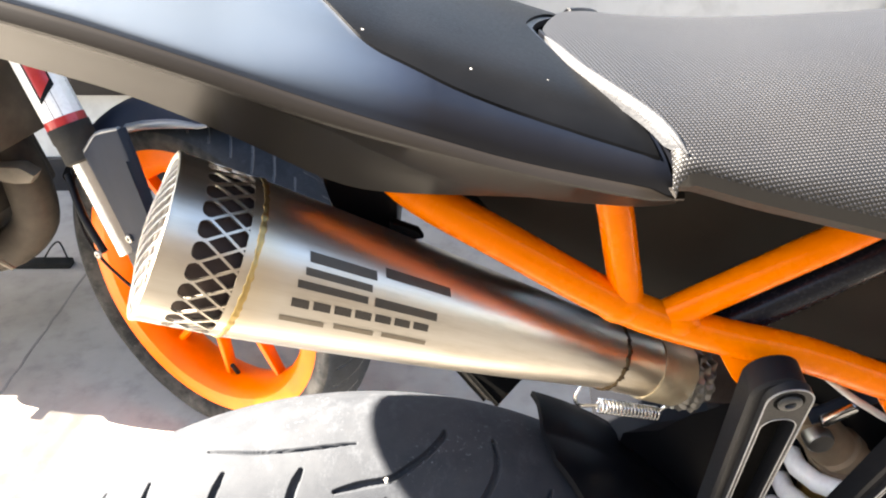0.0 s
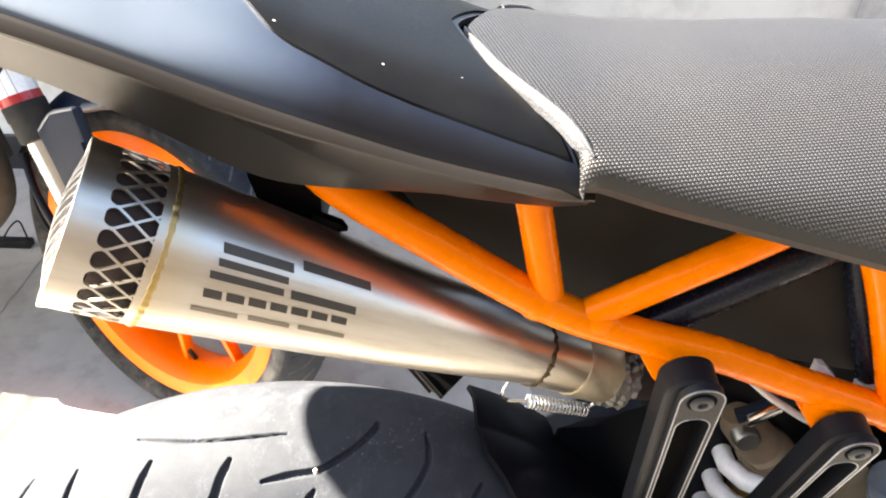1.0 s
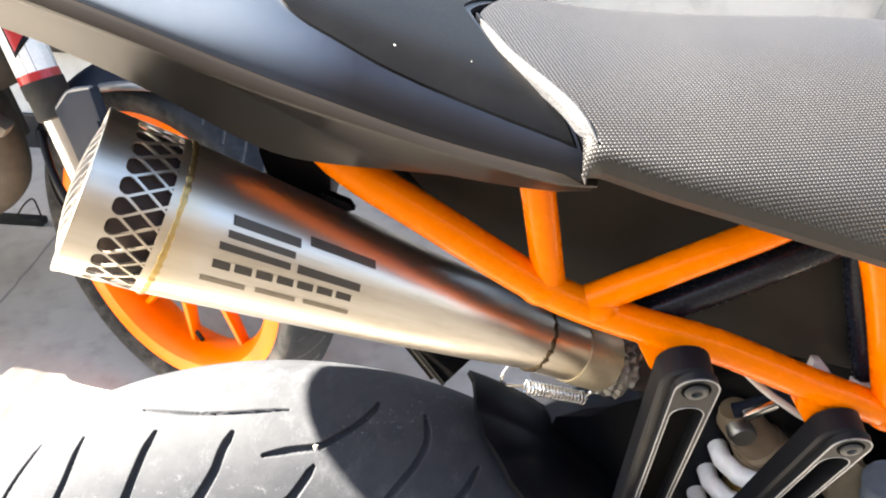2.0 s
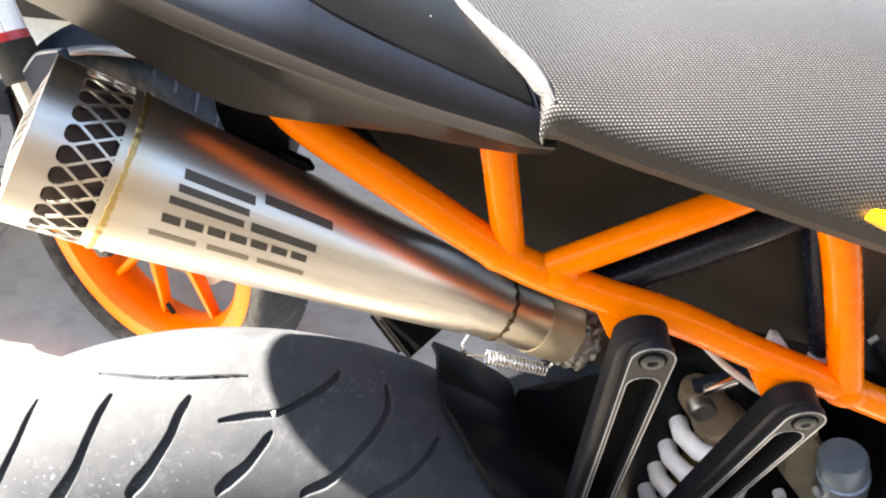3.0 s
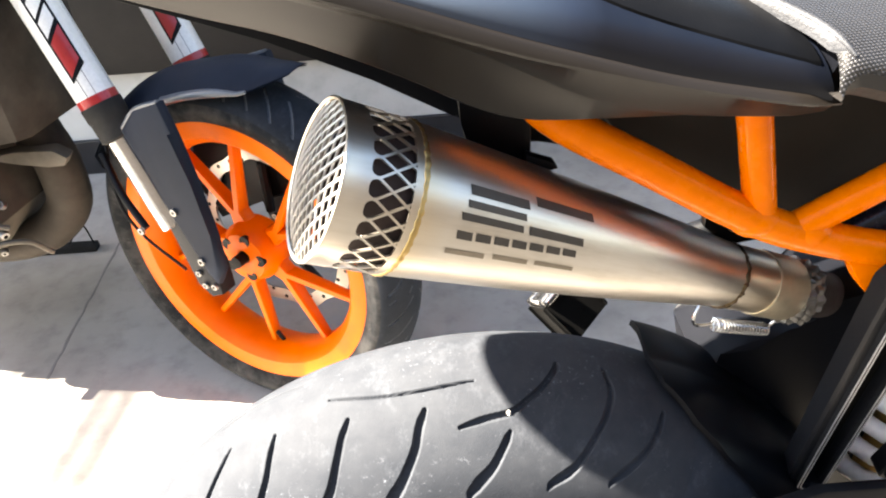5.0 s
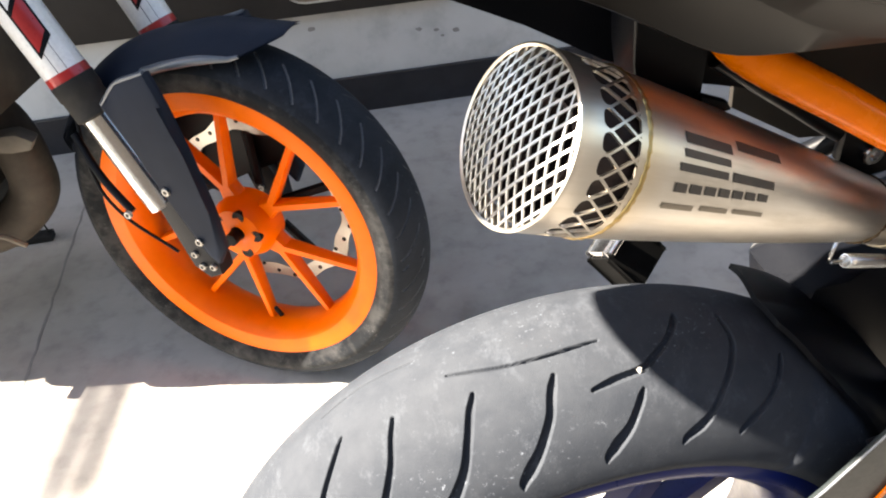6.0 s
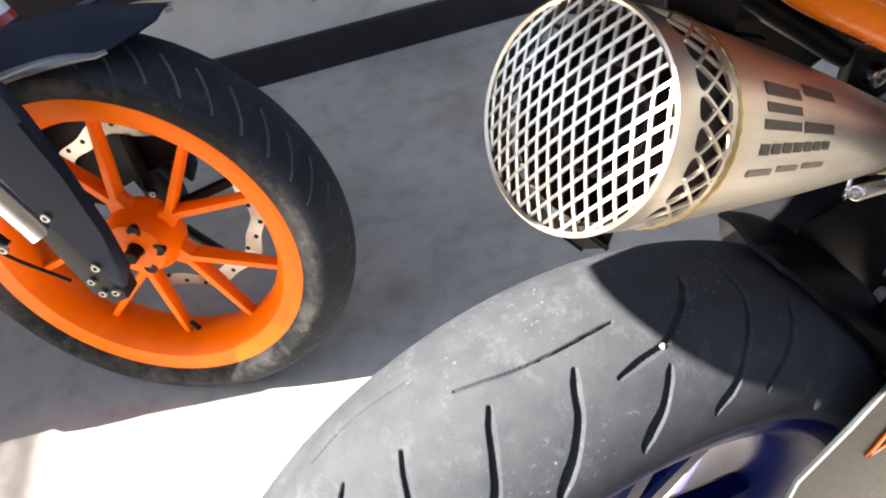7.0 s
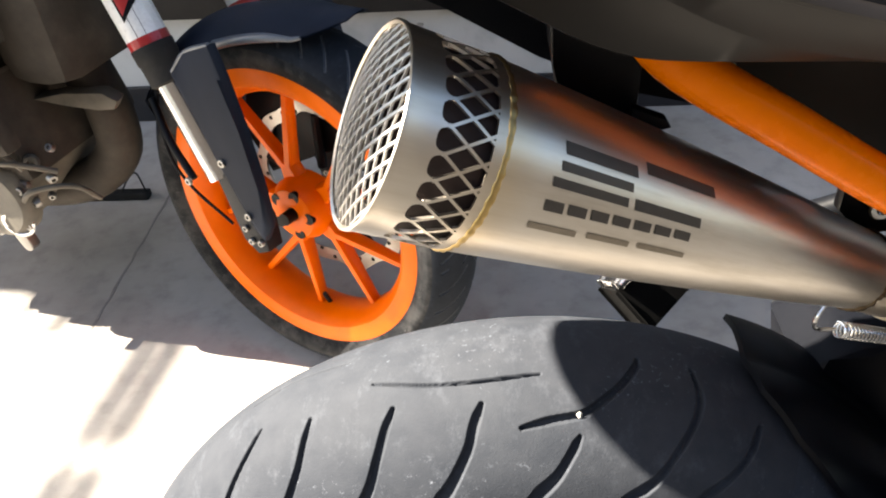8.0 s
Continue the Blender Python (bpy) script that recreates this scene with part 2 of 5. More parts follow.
def make_seat():
    m, n, l, b = shader("woven_seat_vinyl", 0.48, 0.0, 0.5)
    tc = n.new("ShaderNodeTexCoord")
    mp = n.new("ShaderNodeMapping")
    mp.inputs["Rotation"].default_value = (0, 0, radians(35))
    l.new(tc.outputs["Object"], mp.inputs["Vector"])
    sep = n.new("ShaderNodeSeparateXYZ")
    l.new(mp.outputs["Vector"], sep.inputs[0])

    def wave(out, k):
        a = n.new("ShaderNodeMath")
        a.operation = 'MULTIPLY'
        a.inputs[1].default_value = k
        l.new(out, a.inputs[0])
        s = n.new("ShaderNodeMath")
        s.operation = 'SINE'
        l.new(a.outputs[0], s.inputs[0])
        return s.outputs[0]

    zz = n.new("ShaderNodeMath")
    zz.operation = 'ADD'
    l.new(sep.outputs[1], zz.inputs[0])
    l.new(sep.outputs[2], zz.inputs[1])
    mul = n.new("ShaderNodeMath")
    mul.operation = 'MULTIPLY'
    l.new(wave(sep.outputs[0], 2600.0), mul.inputs[0])
    l.new(wave(zz.outputs[0], 2600.0), mul.inputs[1])
    rg = n.new("ShaderNodeMapRange")
    rg.inputs["From Min"].default_value = -0.02
    rg.inputs["From Max"].default_value = 0.60
    l.new(mul.outputs[0], rg.inputs["Value"])
    broad = grain(n, l, 12.0, 4.0)
    dark = ramp(n, l, broad, [(0.3, (0.0025, 0.0025, 0.0026)), (0.7, (0.0045, 0.0045, 0.0045))])
    light = ramp(n, l, broad, [(0.3, (0.025, 0.0254, 0.0305)), (0.7, (0.0345, 0.035, 0.041))])
    l.new(mixc(n, l, rg.outputs["Result"], dark, light), b.inputs["Base Color"])
    bump(n, l, b, rg.outputs["Result"], 0.45, 0.0009)
    return m


SEAT = make_seat()


def make_cowl():
    m, n, l, b = shader("dusty_black_cowl", 0.4, 0.0, 0.08)
    tc = n.new("ShaderNodeTexCoord")
    vo = n.new("ShaderNodeTexVoronoi")
    vo.inputs["Scale"].default_value = 70.0
    l.new(tc.outputs["Object"], vo.inputs["Vector"])
    near = ramp(n, l, vo.outputs["Distance"], [(0.022, grey(1.0)), (0.045, grey(0.0))])
    sep = n.new("ShaderNodeSeparateColor")
    l.new(vo.outputs["Color"], sep.inputs[0])
    pick = ramp(n, l, sep.outputs[0], [(0.62, grey(0.0)), (0.66, grey(1.0))])
    mu = n.new("ShaderNodeMath")
    mu.operation = 'MULTIPLY'
    l.new(near, mu.inputs[0])
    l.new(pick, mu.inputs[1])
    film = ramp(n, l, grain(n, l, 22.0, 6.0), [(0.3, (0.0022, 0.0025, 0.0032)), (0.7, (0.0042, 0.0046, 0.0056))])
    l.new(mixc(n, l, mu.outputs[0], film, (0.45, 0.45, 0.44)), b.inputs["Base Color"])
    fine = grain(n, l, 700.0, 3.0)
    rough_from(n, l, b, fine, 0.3, 0.5)
    bump(n, l, b, fine, 0.2, 0.0003)
    return m


COWL = make_cowl()


def make_tail():
    """Satin blue-black tail; the sky's pale reflection towards the rear is painted into the colour."""
    m, n, l, b = shader("tail_sheen_fade", 0.34, 0.1, 0.45)
    tc = n.new("ShaderNodeTexCoord")
    sep = n.new("ShaderNodeSeparateXYZ")
    l.new(tc.outputs["Object"], sep.inputs[0])
    rg = n.new("ShaderNodeMapRange")
    rg.inputs["From Min"].default_value = -0.14
    rg.inputs["From Max"].default_value = 0.02
    l.new(sep.outputs[0], rg.inputs["Value"])
    mist = grain(n, l, 40.0, 4.0)
    f = n.new("ShaderNodeMath")
    f.operation = 'MULTIPLY_ADD'
    l.new(mist, f.inputs[0])
    f.inputs[1].default_value = 0.06
    l.new(rg.outputs["Result"], f.inputs[2])
    # painted reflection: silver-grey at the rear, blue-black by the seat
    col = ramp(n, l, f.outputs[0], [(0.2, (0.070, 0.088, 0.114)), (0.50, (0.036, 0.049, 0.070)), (0.70, (0.021, 0.031, 0.050)), (0.80, (0.009, 0.0138, 0.026)), (0.88, (0.0026, 0.0041, 0.0090))])
    fine = grain(n, l, 500.0, 4.0)
    l.new(mixc(n, l, ramp(n, l, grain(n, l, 16.0, 5.0), [(0.5, grey(0.0)), (0.8, grey(0.06))]), col, (0.05, 0.058, 0.07)), b.inputs["Base Color"])
    rough_from(n, l, b, fine, 0.27, 0.42)
    bump(n, l, b, fine, 0.05, 0.0002)
    return m


TAIL_SHEEN = make_tail()


def make_concrete(name, c1, c2, c3, scale):
    m, n, l, b = shader(name, 0.75, 0.0, 0.35)
    broad = grain(n, l, scale, 6.0)
    mid = grain(n, l, scale * 9, 6.0)
    fine = grain(n, l, scale * 140, 4.0)
    a = ramp(n, l, broad, [(0.32, c1), (0.5, c2), (0.7, c3)])
    s = ramp(n, l, mid, [(0.28, grey(0.68)), (0.5, grey(0.95)), (0.72, grey(1.0))])
    x = n.new("ShaderNodeMix")
    x.data_type = 'RGBA'
    x.blend_type = 'MULTIPLY'
    x.inputs["Factor"].default_value = 0.8
    l.new(a, x.inputs["A"])
    l.new(s, x.inputs["B"])
    l.new(x.outputs["Result"], b.inputs["Base Color"])
    rough_from(n, l, b, mid, 0.55, 0.85)
    bump(n, l, b, fine, 0.25, 0.002)
    return m


FLOOR = make_concrete("polished_concrete", (0.27, 0.248, 0.222), (0.395, 0.370, 0.340), (0.49, 0.465, 0.435), 2.2)
PLASTER = make_concrete("whitewashed_plaster", (0.44, 0.445, 0.435), (0.54, 0.545, 0.53), (0.62, 0.62, 0.60), 1.2)
ROOFING = make_concrete("roof_sheet", (0.25, 0.25, 0.26), (0.32, 0.32, 0.33), (0.38, 0.38, 0.38), 2.0)
HOUSE = make_concrete("brown_plaster", (0.16, 0.13, 0.10), (0.20, 0.16, 0.125), (0.23, 0.19, 0.15), 1.3)
# dark colour for the added, unseen ground that cuts bounced light
DARK_GROUND = make_concrete("dark_bounce_ground", (0.030, 0.029, 0.028), (0.042, 0.041, 0.039), (0.056, 0.054, 0.052), 2.4)
JOINT = paint("floor_joint_dirt", (0.20, 0.192, 0.182), (0.29, 0.28, 0.27), 0.9, 0.0, 90, 0.0, 0.2)

# ---------------------------------------------------------------- building tools


def part(name, bm, material, parent=None, label="", smooth=40):
    me = bpy.data.meshes.new(name)
    bmesh.ops.recalc_face_normals(bm, faces=bm.faces[:])
    bm.to_mesh(me)
    bm.free()
    me.materials.append(material)
    if smooth:
        me.shade_smooth()
        me.set_sharp_from_angle(angle=radians(smooth))
    ob = new(name, me)
    if parent:
        ob.parent = parent
        if parent.type == 'EMPTY':
            ob.matrix_parent_inverse = parent.matrix_basis.inverted()
    if label:
        tagged(ob, label=label)
    return ob


def thing(name, at, label, category, group="", kind=""):
    ob = new(name)
    ob.empty_display_size = 0.1
    ob.location = at
    return tagged(ob, label, category, group, kind)


def rings(bm, loops, closed=True, caps=True):
    """Skin rows of points; each row is a ring (closed) or a strip."""
    rows = [[bm.verts.new(p) for p in lp] for lp in loops]
    k = len(rows[0])
    for a, b in zip(rows, rows[1:]):
        for i in range(k if closed else k - 1):
            j = (i + 1) % k
            bm.faces.new((a[i], a[j], b[j], b[i]))
    if caps and closed:
        bm.faces.new(rows[0][::-1])
        bm.faces.new(rows[-1])
    return rows


def smooth_path(pts, per=6):
    """Catmull-Rom through the points."""
    pts = [Vector(p) for p in pts]
    if len(pts) < 3:
        return pts
    ext = [2 * pts[0] - pts[1], *pts, 2 * pts[-1] - pts[-2]]
    out = []
    for i in range(1, len(ext) - 2):
        p0, p1, p2, p3 = ext[i - 1:i + 3]
        for j in range(per):
            t = j / per
            out.append(0.5 * (2 * p1 + (p2 - p0) * t + (2 * p0 - 5 * p1 + 4 * p2 - p3) * t * t + (3 * p1 - p0 - 3 * p2 + p3) * t ** 3))
    out.append(pts[-1])
    return out


def tube(bm, pts, r, n=14, caps=True):
    pts = [Vector(p) for p in pts]
    rs = r if isinstance(r, (list, tuple)) else [r] * len(pts)
    d = (pts[1] - pts[0]).normalized()
    a = d.orthogonal().normalized()
    loops = []
    for i, p in enumerate(pts):
        q = pts[min(i + 1, len(pts) - 1)] - pts[max(i - 1, 0)]
        q.normalize()
        a = (a - q * a.dot(q)).normalized()
        b = q.cross(a)
        loops.append([p + rs[i] * (math.cos(2 * math.pi * k / n) * a + math.sin(2 * math.pi * k / n) * b) for k in range(n)])
    rings(bm, loops, True, caps)
    return bm


def lathe(bm, m, profile, n=48, caps=False):
    """Turn (along, radius) pairs round the local Y axis of m."""
    loops = [[m @ Vector((r * math.cos(2 * math.pi * k / n), s, r * math.sin(2 * math.pi * k / n))) for k in range(n)] for s, r in profile]
    rings(bm, loops, True, caps)
    return bm


def prism(bm, m, outline, y0, y1, bevel=0.0):
    """A plate: the outline in local x, z, thick from y0 to y1, with its edges bevelled."""
    before = set(bm.verts)
    a = [bm.verts.new(m @ Vector((x, y0, z))) for x, z in outline]
    b = [bm.verts.new(m @ Vector((x, y1, z))) for x, z in outline]
    k = len(outline)
    faces = [bm.faces.new(a), bm.faces.new(b[::-1])]
    for i in range(k):
        faces.append(bm.faces.new((a[i], b[i], b[(i + 1) % k], a[(i + 1) % k])))
    if bevel:
        edges = {e for f in faces[:2] for e in f.edges}
        bmesh.ops.bevel(bm, geom=list(edges), offset=bevel, segments=2, affect='EDGES', profile=0.6)
    return [v for v in bm.verts if v not in before]


def block(bm, lo, hi, bevel=0.002, m=Matrix()):
    x0, y0, z0 = lo
    x1, y1, z1 = hi
    start = len(bm.verts)
    r = bmesh.ops.create_cube(bm, size=1.0)
    for v in r["verts"]:
        v.co = m @ Vector(((x0 + x1) / 2 + v.co.x * (x1 - x0), (y0 + y1) / 2 + v.co.y * (y1 - y0), (z0 + z1) / 2 + v.co.z * (z1 - z0)))
    if bevel:
        es = {e for v in r["verts"] for e in v.link_edges}
        bmesh.ops.bevel(bm, geom=list(es), offset=bevel, segments=2, affect='EDGES', profile=0.6)
    return bm


def stadium(p, q, r0, r1, n=10):
    """The outline of a bar with round ends in a plane: from p (radius r0) to q (radius r1)."""
    p, q = Vector(p), Vector(q)
    d = (q - p).normalized()
    a0 = math.atan2(d.y, d.x)
    out = [p + r0 * Vector((math.cos(a0 + math.pi / 2 + math.pi * i / n), math.sin(a0 + math.pi / 2 + math.pi * i / n))) for i in range(n + 1)]
    out += [q + r1 * Vector((math.cos(a0 - math.pi / 2 + math.pi * i / n), math.sin(a0 - math.pi / 2 + math.pi * i / n))) for i in range(n + 1)]
    return [(v.x, v.y) for v in out]


def axes(origin, x, y, z):
    m = Matrix.Identity(4)
    for i, v in enumerate((x, y, z)):
        m.col[i][:3] = v
    m.translation = origin
    return m


def wheel_axes(centre, n):
    """Local x: ahead, z: up in the wheel's plane, y: away from the side that n looks to."""
    n = Vector(n).normalized()
    up = (Vector((0, 0, 1)) - n * n.z).normalized()
    return axes(centre, up.cross(n), -n, up)


def bolt(bm, m, r, h, n=20):
    """A round socket-head screw that looks along -y of m."""
    lathe(bm, m, [(0.0, r), (-h * 0.8, r), (-h, r * 0.85), (-h, r * 0.5), (-h * 0.45, r * 0.42), (-h * 0.45, 0.0005)], n)


# ---------------------------------------------------------------- the place
bm = bmesh.new()
block(bm, (-14, 0.05, -0.2), (14, 1.82, 0.0), 0.0)
floor = tagged(part("floor", bm, FLOOR, smooth=0), "smooth grey concrete floor with stains and sunlit patch", "floor", kind="structure")
for i, (a, b, w) in enumerate((((-0.835, 1.82), (-0.822, 0.06), 0.0035),)):
    bm = bmesh.new()
    a, b = Vector((*a, 0)), Vector((*b, 0))
    nrm = Vector((-(b - a).y, (b - a).x, 0)).normalized()
    steps = 60
    rows = []
    for k in range(steps + 1):
        p = a.lerp(b, k / steps) + nrm * random.uniform(-0.002, 0.002)
        ww = w * random.uniform(0.5, 1.0)
        rows.append([p + nrm * ww + Vector((0, 0, -0.002)), p + nrm * ww * 0.8 + Vector((0, 0, 0.0006)), p - nrm * ww * 0.8 + Vector((0, 0, 0.0006)), p - nrm * ww + Vector((0, 0, -0.002))])
    rings(bm, rows, False)
    part("joint", bm, JOINT, floor, smooth=0)

bm = bmesh.new()
block(bm, (-14, 1.832, -0.2), (14, 2.02, 1.25), 0.004)
wall = tagged(part("wall_north", bm, PLASTER, smooth=0), "whitewashed plaster wall with small dark chips", "wall", kind="structure")
bm = bmesh.new()
block(bm, (-14, 1.818, 0.0), (14, 1.8315, 0.10), 0.003)
tagged(part("baseboard", bm, BLACK_TRIM, smooth=0), "glossy black tile skirting along the wall", "baseboard", kind="structure")
for x, z, r in ((0.02, 0.203, 0.011), (0.065, 0.195, 0.008), (0.08, 0.178, 0.006), (0.115, 0.188, 0.012), (-0.25, 0.24, 0.012), (0.5, 0.30, 0.01), (0.62, 0.33, 0.012), (0.95, 0.31, 0.008)):
    bm = bmesh.new()
    loop = [(x + r * random.uniform(0.6, 1.1) * math.cos(k * 0.7), z + 0.6 * r * random.uniform(0.6, 1.1) * math.sin(k * 0.7)) for k in range(9)]
    prism(bm, Matrix(), loop, 1.8305, 1.833, 0.0)
    part("chip", bm, JOINT, wall, smooth=0)

# dark board on the wall with an oval plate
board = thing("wall_board", (-0.95, 1.82, 0.285), "dark brown board fixed low on the plaster wall", "board")
bm = bmesh.new()
block(bm, (-2.0, 1.802, 0.285), (0.10, 1.8335, 0.80), 0.003)
part("panel", bm, BOARD, board)
bm = bmesh.new()
prism(bm, Matrix(), stadium((-0.25, 0.372), (-0.14, 0.372), 0.056, 0.056), 1.7965, 1.8025, 0.002)
plate = part("oval_plate", bm, PALE, board, "pale-rimmed oval plate")
bm = bmesh.new()
prism(bm, Matrix(), stadium((-0.25, 0.372), (-0.14, 0.372), 0.050, 0.050), 1.795, 1.798, 0.0)
part("plate_face", bm, HOUSE, plate)

# unseen brown wall, added behind the camera to block part of the sky
bm = bmesh.new()
block(bm, (-3.2, -3.4, 0.0), (9.0, -3.2, 3.6), 0.01)
tagged(part("sky_block_wall", bm, HOUSE, smooth=0), "unseen brown wall added behind the camera to block part of the sky", "wall", kind="structure")

# unseen dark ground, added in front of the concrete strip to cut bounced light
bm = bmesh.new()
block(bm, (-60, -60, -0.25), (60, 0.049, -0.003), 0.0)
tagged(part("road", bm, DARK_GROUND, smooth=0), "unseen dark ground added in front of the concrete to cut bounced light", "road", kind="structure")

# unseen sheet added overhead; its outline is fitted to throw the floor's shade edge
H = 3.2
OFF = SUN * (H / SUN.z)
shade_outline = [(8.0, 0.80), (0.04, 0.80), (-0.125, 0.843), (-0.307, 0.900), (-0.42, 0.945), (-0.53, 0.966), (-0.66, 0.972), (-0.87, 1.03), (-1.02, 1.10), (-6.0, 1.4)]
out = [(x + OFF.x, y + OFF.y) for x, y in shade_outline] + [(-6 + OFF.x, 3.0), (8 + OFF.x, 3.0)]
bm = bmesh.new()
prism(bm, Matrix(), out, 0, 0.06, 0.0)
for v in bm.verts:
    v.co = Vector((v.co.x, v.co.z, H + v.co.y))
shade_sheet = tagged(part("ceiling", bm, ROOFING, smooth=0), "unseen grey sheet added overhead to throw the floor's shade edge", "ceiling", kind="structure")


def shadow_slat(x, y0, y1, w, skew=0.13):
    """A thin unseen slat below the sheet, added to throw a broken shadow band."""
    bm = bmesh.new()
    edge = [(y0, 1.0), (y1, 1.0)] if y0 > 0.6 else [(y0, 1.0), (0.685, 0.95), (0.705, 0.45), (0.725, 0.40), (0.752, 0.95), (0.86, 1.0), (y1, 1.0)]
    rows = [(x + skew * (y - 0.95) - k * w, y) for y, k in edge] + [(x + skew * (y - 0.95) + k * w, y) for y, k in edge[::-1]]
    prism(bm, Matrix(), [(a + OFF.x, b + OFF.y) for a, b in rows], 0, 0.009, 0.0)
    for v in bm.verts:
        v.co = Vector((v.co.x, v.co.z, H - 0.010 + v.co.y))
    part("shadow_slat", bm, ROOFING, shade_sheet, smooth=0)


# three close slats for the soft floor band, then three for the toothed edge
for x in (-0.717, -0.675, -0.633):
    shadow_slat(x, 0.3, 1.6, 0.0135)
for x, y in ((-0.985, 1.04), (-0.905, 0.985), (-0.822, 1.0)):
    shadow_slat(x, y, 1.6, 0.017)
# unseen piers, added only to hold up the overhead sheet
for x in (-7.2, 5.5):
    bm = bmesh.new()
    block(bm, (x - 0.1, 1.9, 0), (x + 0.1, 2.9, H - 0.001), 0.01)
    tagged(part("wall_pier", bm, PLASTER, smooth=0), "unseen plastered pier added to carry the shade sheet", "wall", kind="structure")

# ---------------------------------------------------------------- the motorcycle with the muffler
bike = thing("motorcycle", (-0.063, 0.333, 0.0), "parked motorcycle with orange trellis frame and short steel muffler", "motorcycle")

# rear tyre: fine tread grooves on the stretch round the top
RW = wheel_axes((-0.063, 0.333, 0.306), (0.062, -0.997, 0.052))
TYRE_R, TYRE_H, TYRE_W = 0.232, 0.076, 0.075
# grooves: (degrees round the wheel, metres towards the near shoulder), half width
CROWN_GROOVES = [
    ([(107, 0.010), (103, 0.0165), (99.8, 0.0202), (96, 0.0216), (92.9, 0.0214), (88.7, 0.0200)], 0.0011),
    ([(122, 0.0108), (124.5, 0.024), (127.2, 0.0354), (130.5, 0.049)], 0.0016),
    ([(91.2, 0.0468), (88, 0.0442), (84.4, 0.0413), (82, 0.034), (80, 0.026), (78.2, 0.0143), (77.8, 0.008)], 0.0020),
    ([(124.6, -0.0177), (118.1, -0.0213), (110.5, -0.0163)], 0.0008),
    ([(139, 0.020), (141, 0.04), (144, 0.06)], 0.0019),
]
SHOULDER_GROOVES = [
    ([(114.9, 0.019), (116.6, 0.037), (118, 0.046), (120.3, 0.055), (123.5, 0.063)], 0.0019),
    ([(104.9, 0.0282), (106.2, 0.039), (107.4, 0.0485), (109.4, 0.0595), (112.2, 0.0665), (115, 0.070)], 0.0022),
    ([(95.2, 0.034), (96.3, 0.044), (97.4, 0.0542), (100, 0.0647), (103.5, 0.071)], 0.0024),
    ([(84.9, 0.0512), (86, 0.058), (87.8, 0.0653), (91.2, 0.0712)], 0.0022),
    ([(71.6, 0.0096), (71.0, 0.0271), (71.9, 0.041), (73.2, 0.0513), (75.8, 0.0646), (79.6, 0.0705)], 0.0019),
    ([(63.5, 0.034), (64.8, 0.050), (67, 0.061), (70.4, 0.069)], 0.0019),
]
th_fine = np.radians(np.arange(58, 146, 0.11))
th_coarse = np.radians(np.arange(148, 418.01, 3.0))


def profile(R, H_, W, bead, n):
    """Across the tyre: how far to the near side and the radius, from bead to bead."""
    a = np.linspace(0.0, 1.47, n)
    side = [(W * math.sin(x), R + H_ * math.cos(x)) for x in a]
    last = side[-1]
    for f in np.linspace(0.15, 1.0, 12):
        side.append((last[0] + (bead[0] - last[0]) * f ** 1.6, last[1] + (bead[1] - last[1]) * f))
    side = np.array(side)
    return np.concatenate([side[:0:-1] * (-1, 1), side])


PROF = profile(TYRE_R, TYRE_H, TYRE_W, (0.0655, 0.223), 190)


def tyre_rows(thetas, prof, m, dig=None):
    T, A = np.meshgrid(thetas, prof[:, 0], indexing="ij")
    RR = np.broadcast_to(prof[:, 1], T.shape)
    cut = dig(T, A, RR) if dig else 0.0
    g = np.gradient(prof, axis=0)
    ln = np.hypot(g[:, 0], g[:, 1])
    RR = RR - cut * (g[:, 0] / ln)
    AA = A + cut * (g[:, 1] / ln)
    P = np.stack([RR * np.cos(T), -AA, RR * np.sin(T), np.ones_like(T)], -1)
    return (P @ np.array(m).T)[..., :3]


def dig_rear(T, A, RR):
    depth = np.zeros_like(T)
    for pts, hw in CROWN_GROOVES + SHOULDER_GROOVES:
        d = np.full(T.shape, 1.0)
        taper = np.full(T.shape, 1.0)
        pts = smooth_path([(a, b, 0) for a, b in pts], 4)
        k = len(pts)
        for i, (p, q) in enumerate(zip(pts, pts[1:])):
            px, py, qx, qy = math.radians(p.x) * 0.3, p.y, math.radians(q.x) * 0.3, q.y
            dx, dy = qx - px, qy - py
            X, Y = T * 0.3 - px, (A - py) * 1.25
            u = np.clip((X * dx + Y * dy * 1.25) / (dx * dx + dy * dy * 1.56 + 1e-12), 0, 1)
            dd = np.hypot(X - u * dx, Y - u * dy * 1.25)
            f = (i + u) / (k - 1)
            better = dd < d
            d = np.where(better, dd, d)
            taper = np.where(better, np.minimum(1.0, 0.45 + 4.0 * np.minimum(f, 1 - f)), taper)
        w = hw * taper
        depth = np.maximum(depth, 0.0035 * np.clip((w + 0.0006 - d) / 0.0009, 0, 1))
    return depth * (RR > 0.238)


def grid_mesh(name, P, material, parent, wrap=False, label=""):
    a, b = P.shape[:2]
    idx = np.arange(a * b).reshape(a, b)
    q = np.stack([idx[:-1, :-1], idx[1:, :-1], idx[1:, 1:], idx[:-1, 1:]], -1).reshape(-1, 4)
    me = bpy.data.meshes.new(name)
    me.from_pydata(P.reshape(-1, 3).tolist(), [], q.tolist())
    me.materials.append(material)
    me.shade_smooth()
    ob = new(name, me)
    ob.parent = parent
    if parent.type == 'EMPTY':
        ob.matrix_parent_inverse = parent.matrix_basis.inverted()
    if label:
        tagged(ob, label=label)
    return ob


rows_f = tyre_rows(th_fine, PROF, RW, dig_rear)
rows_c = tyre_rows(np.r_[th_fine[-1], th_coarse, th_fine[0] + 2 * math.pi], PROF, RW)
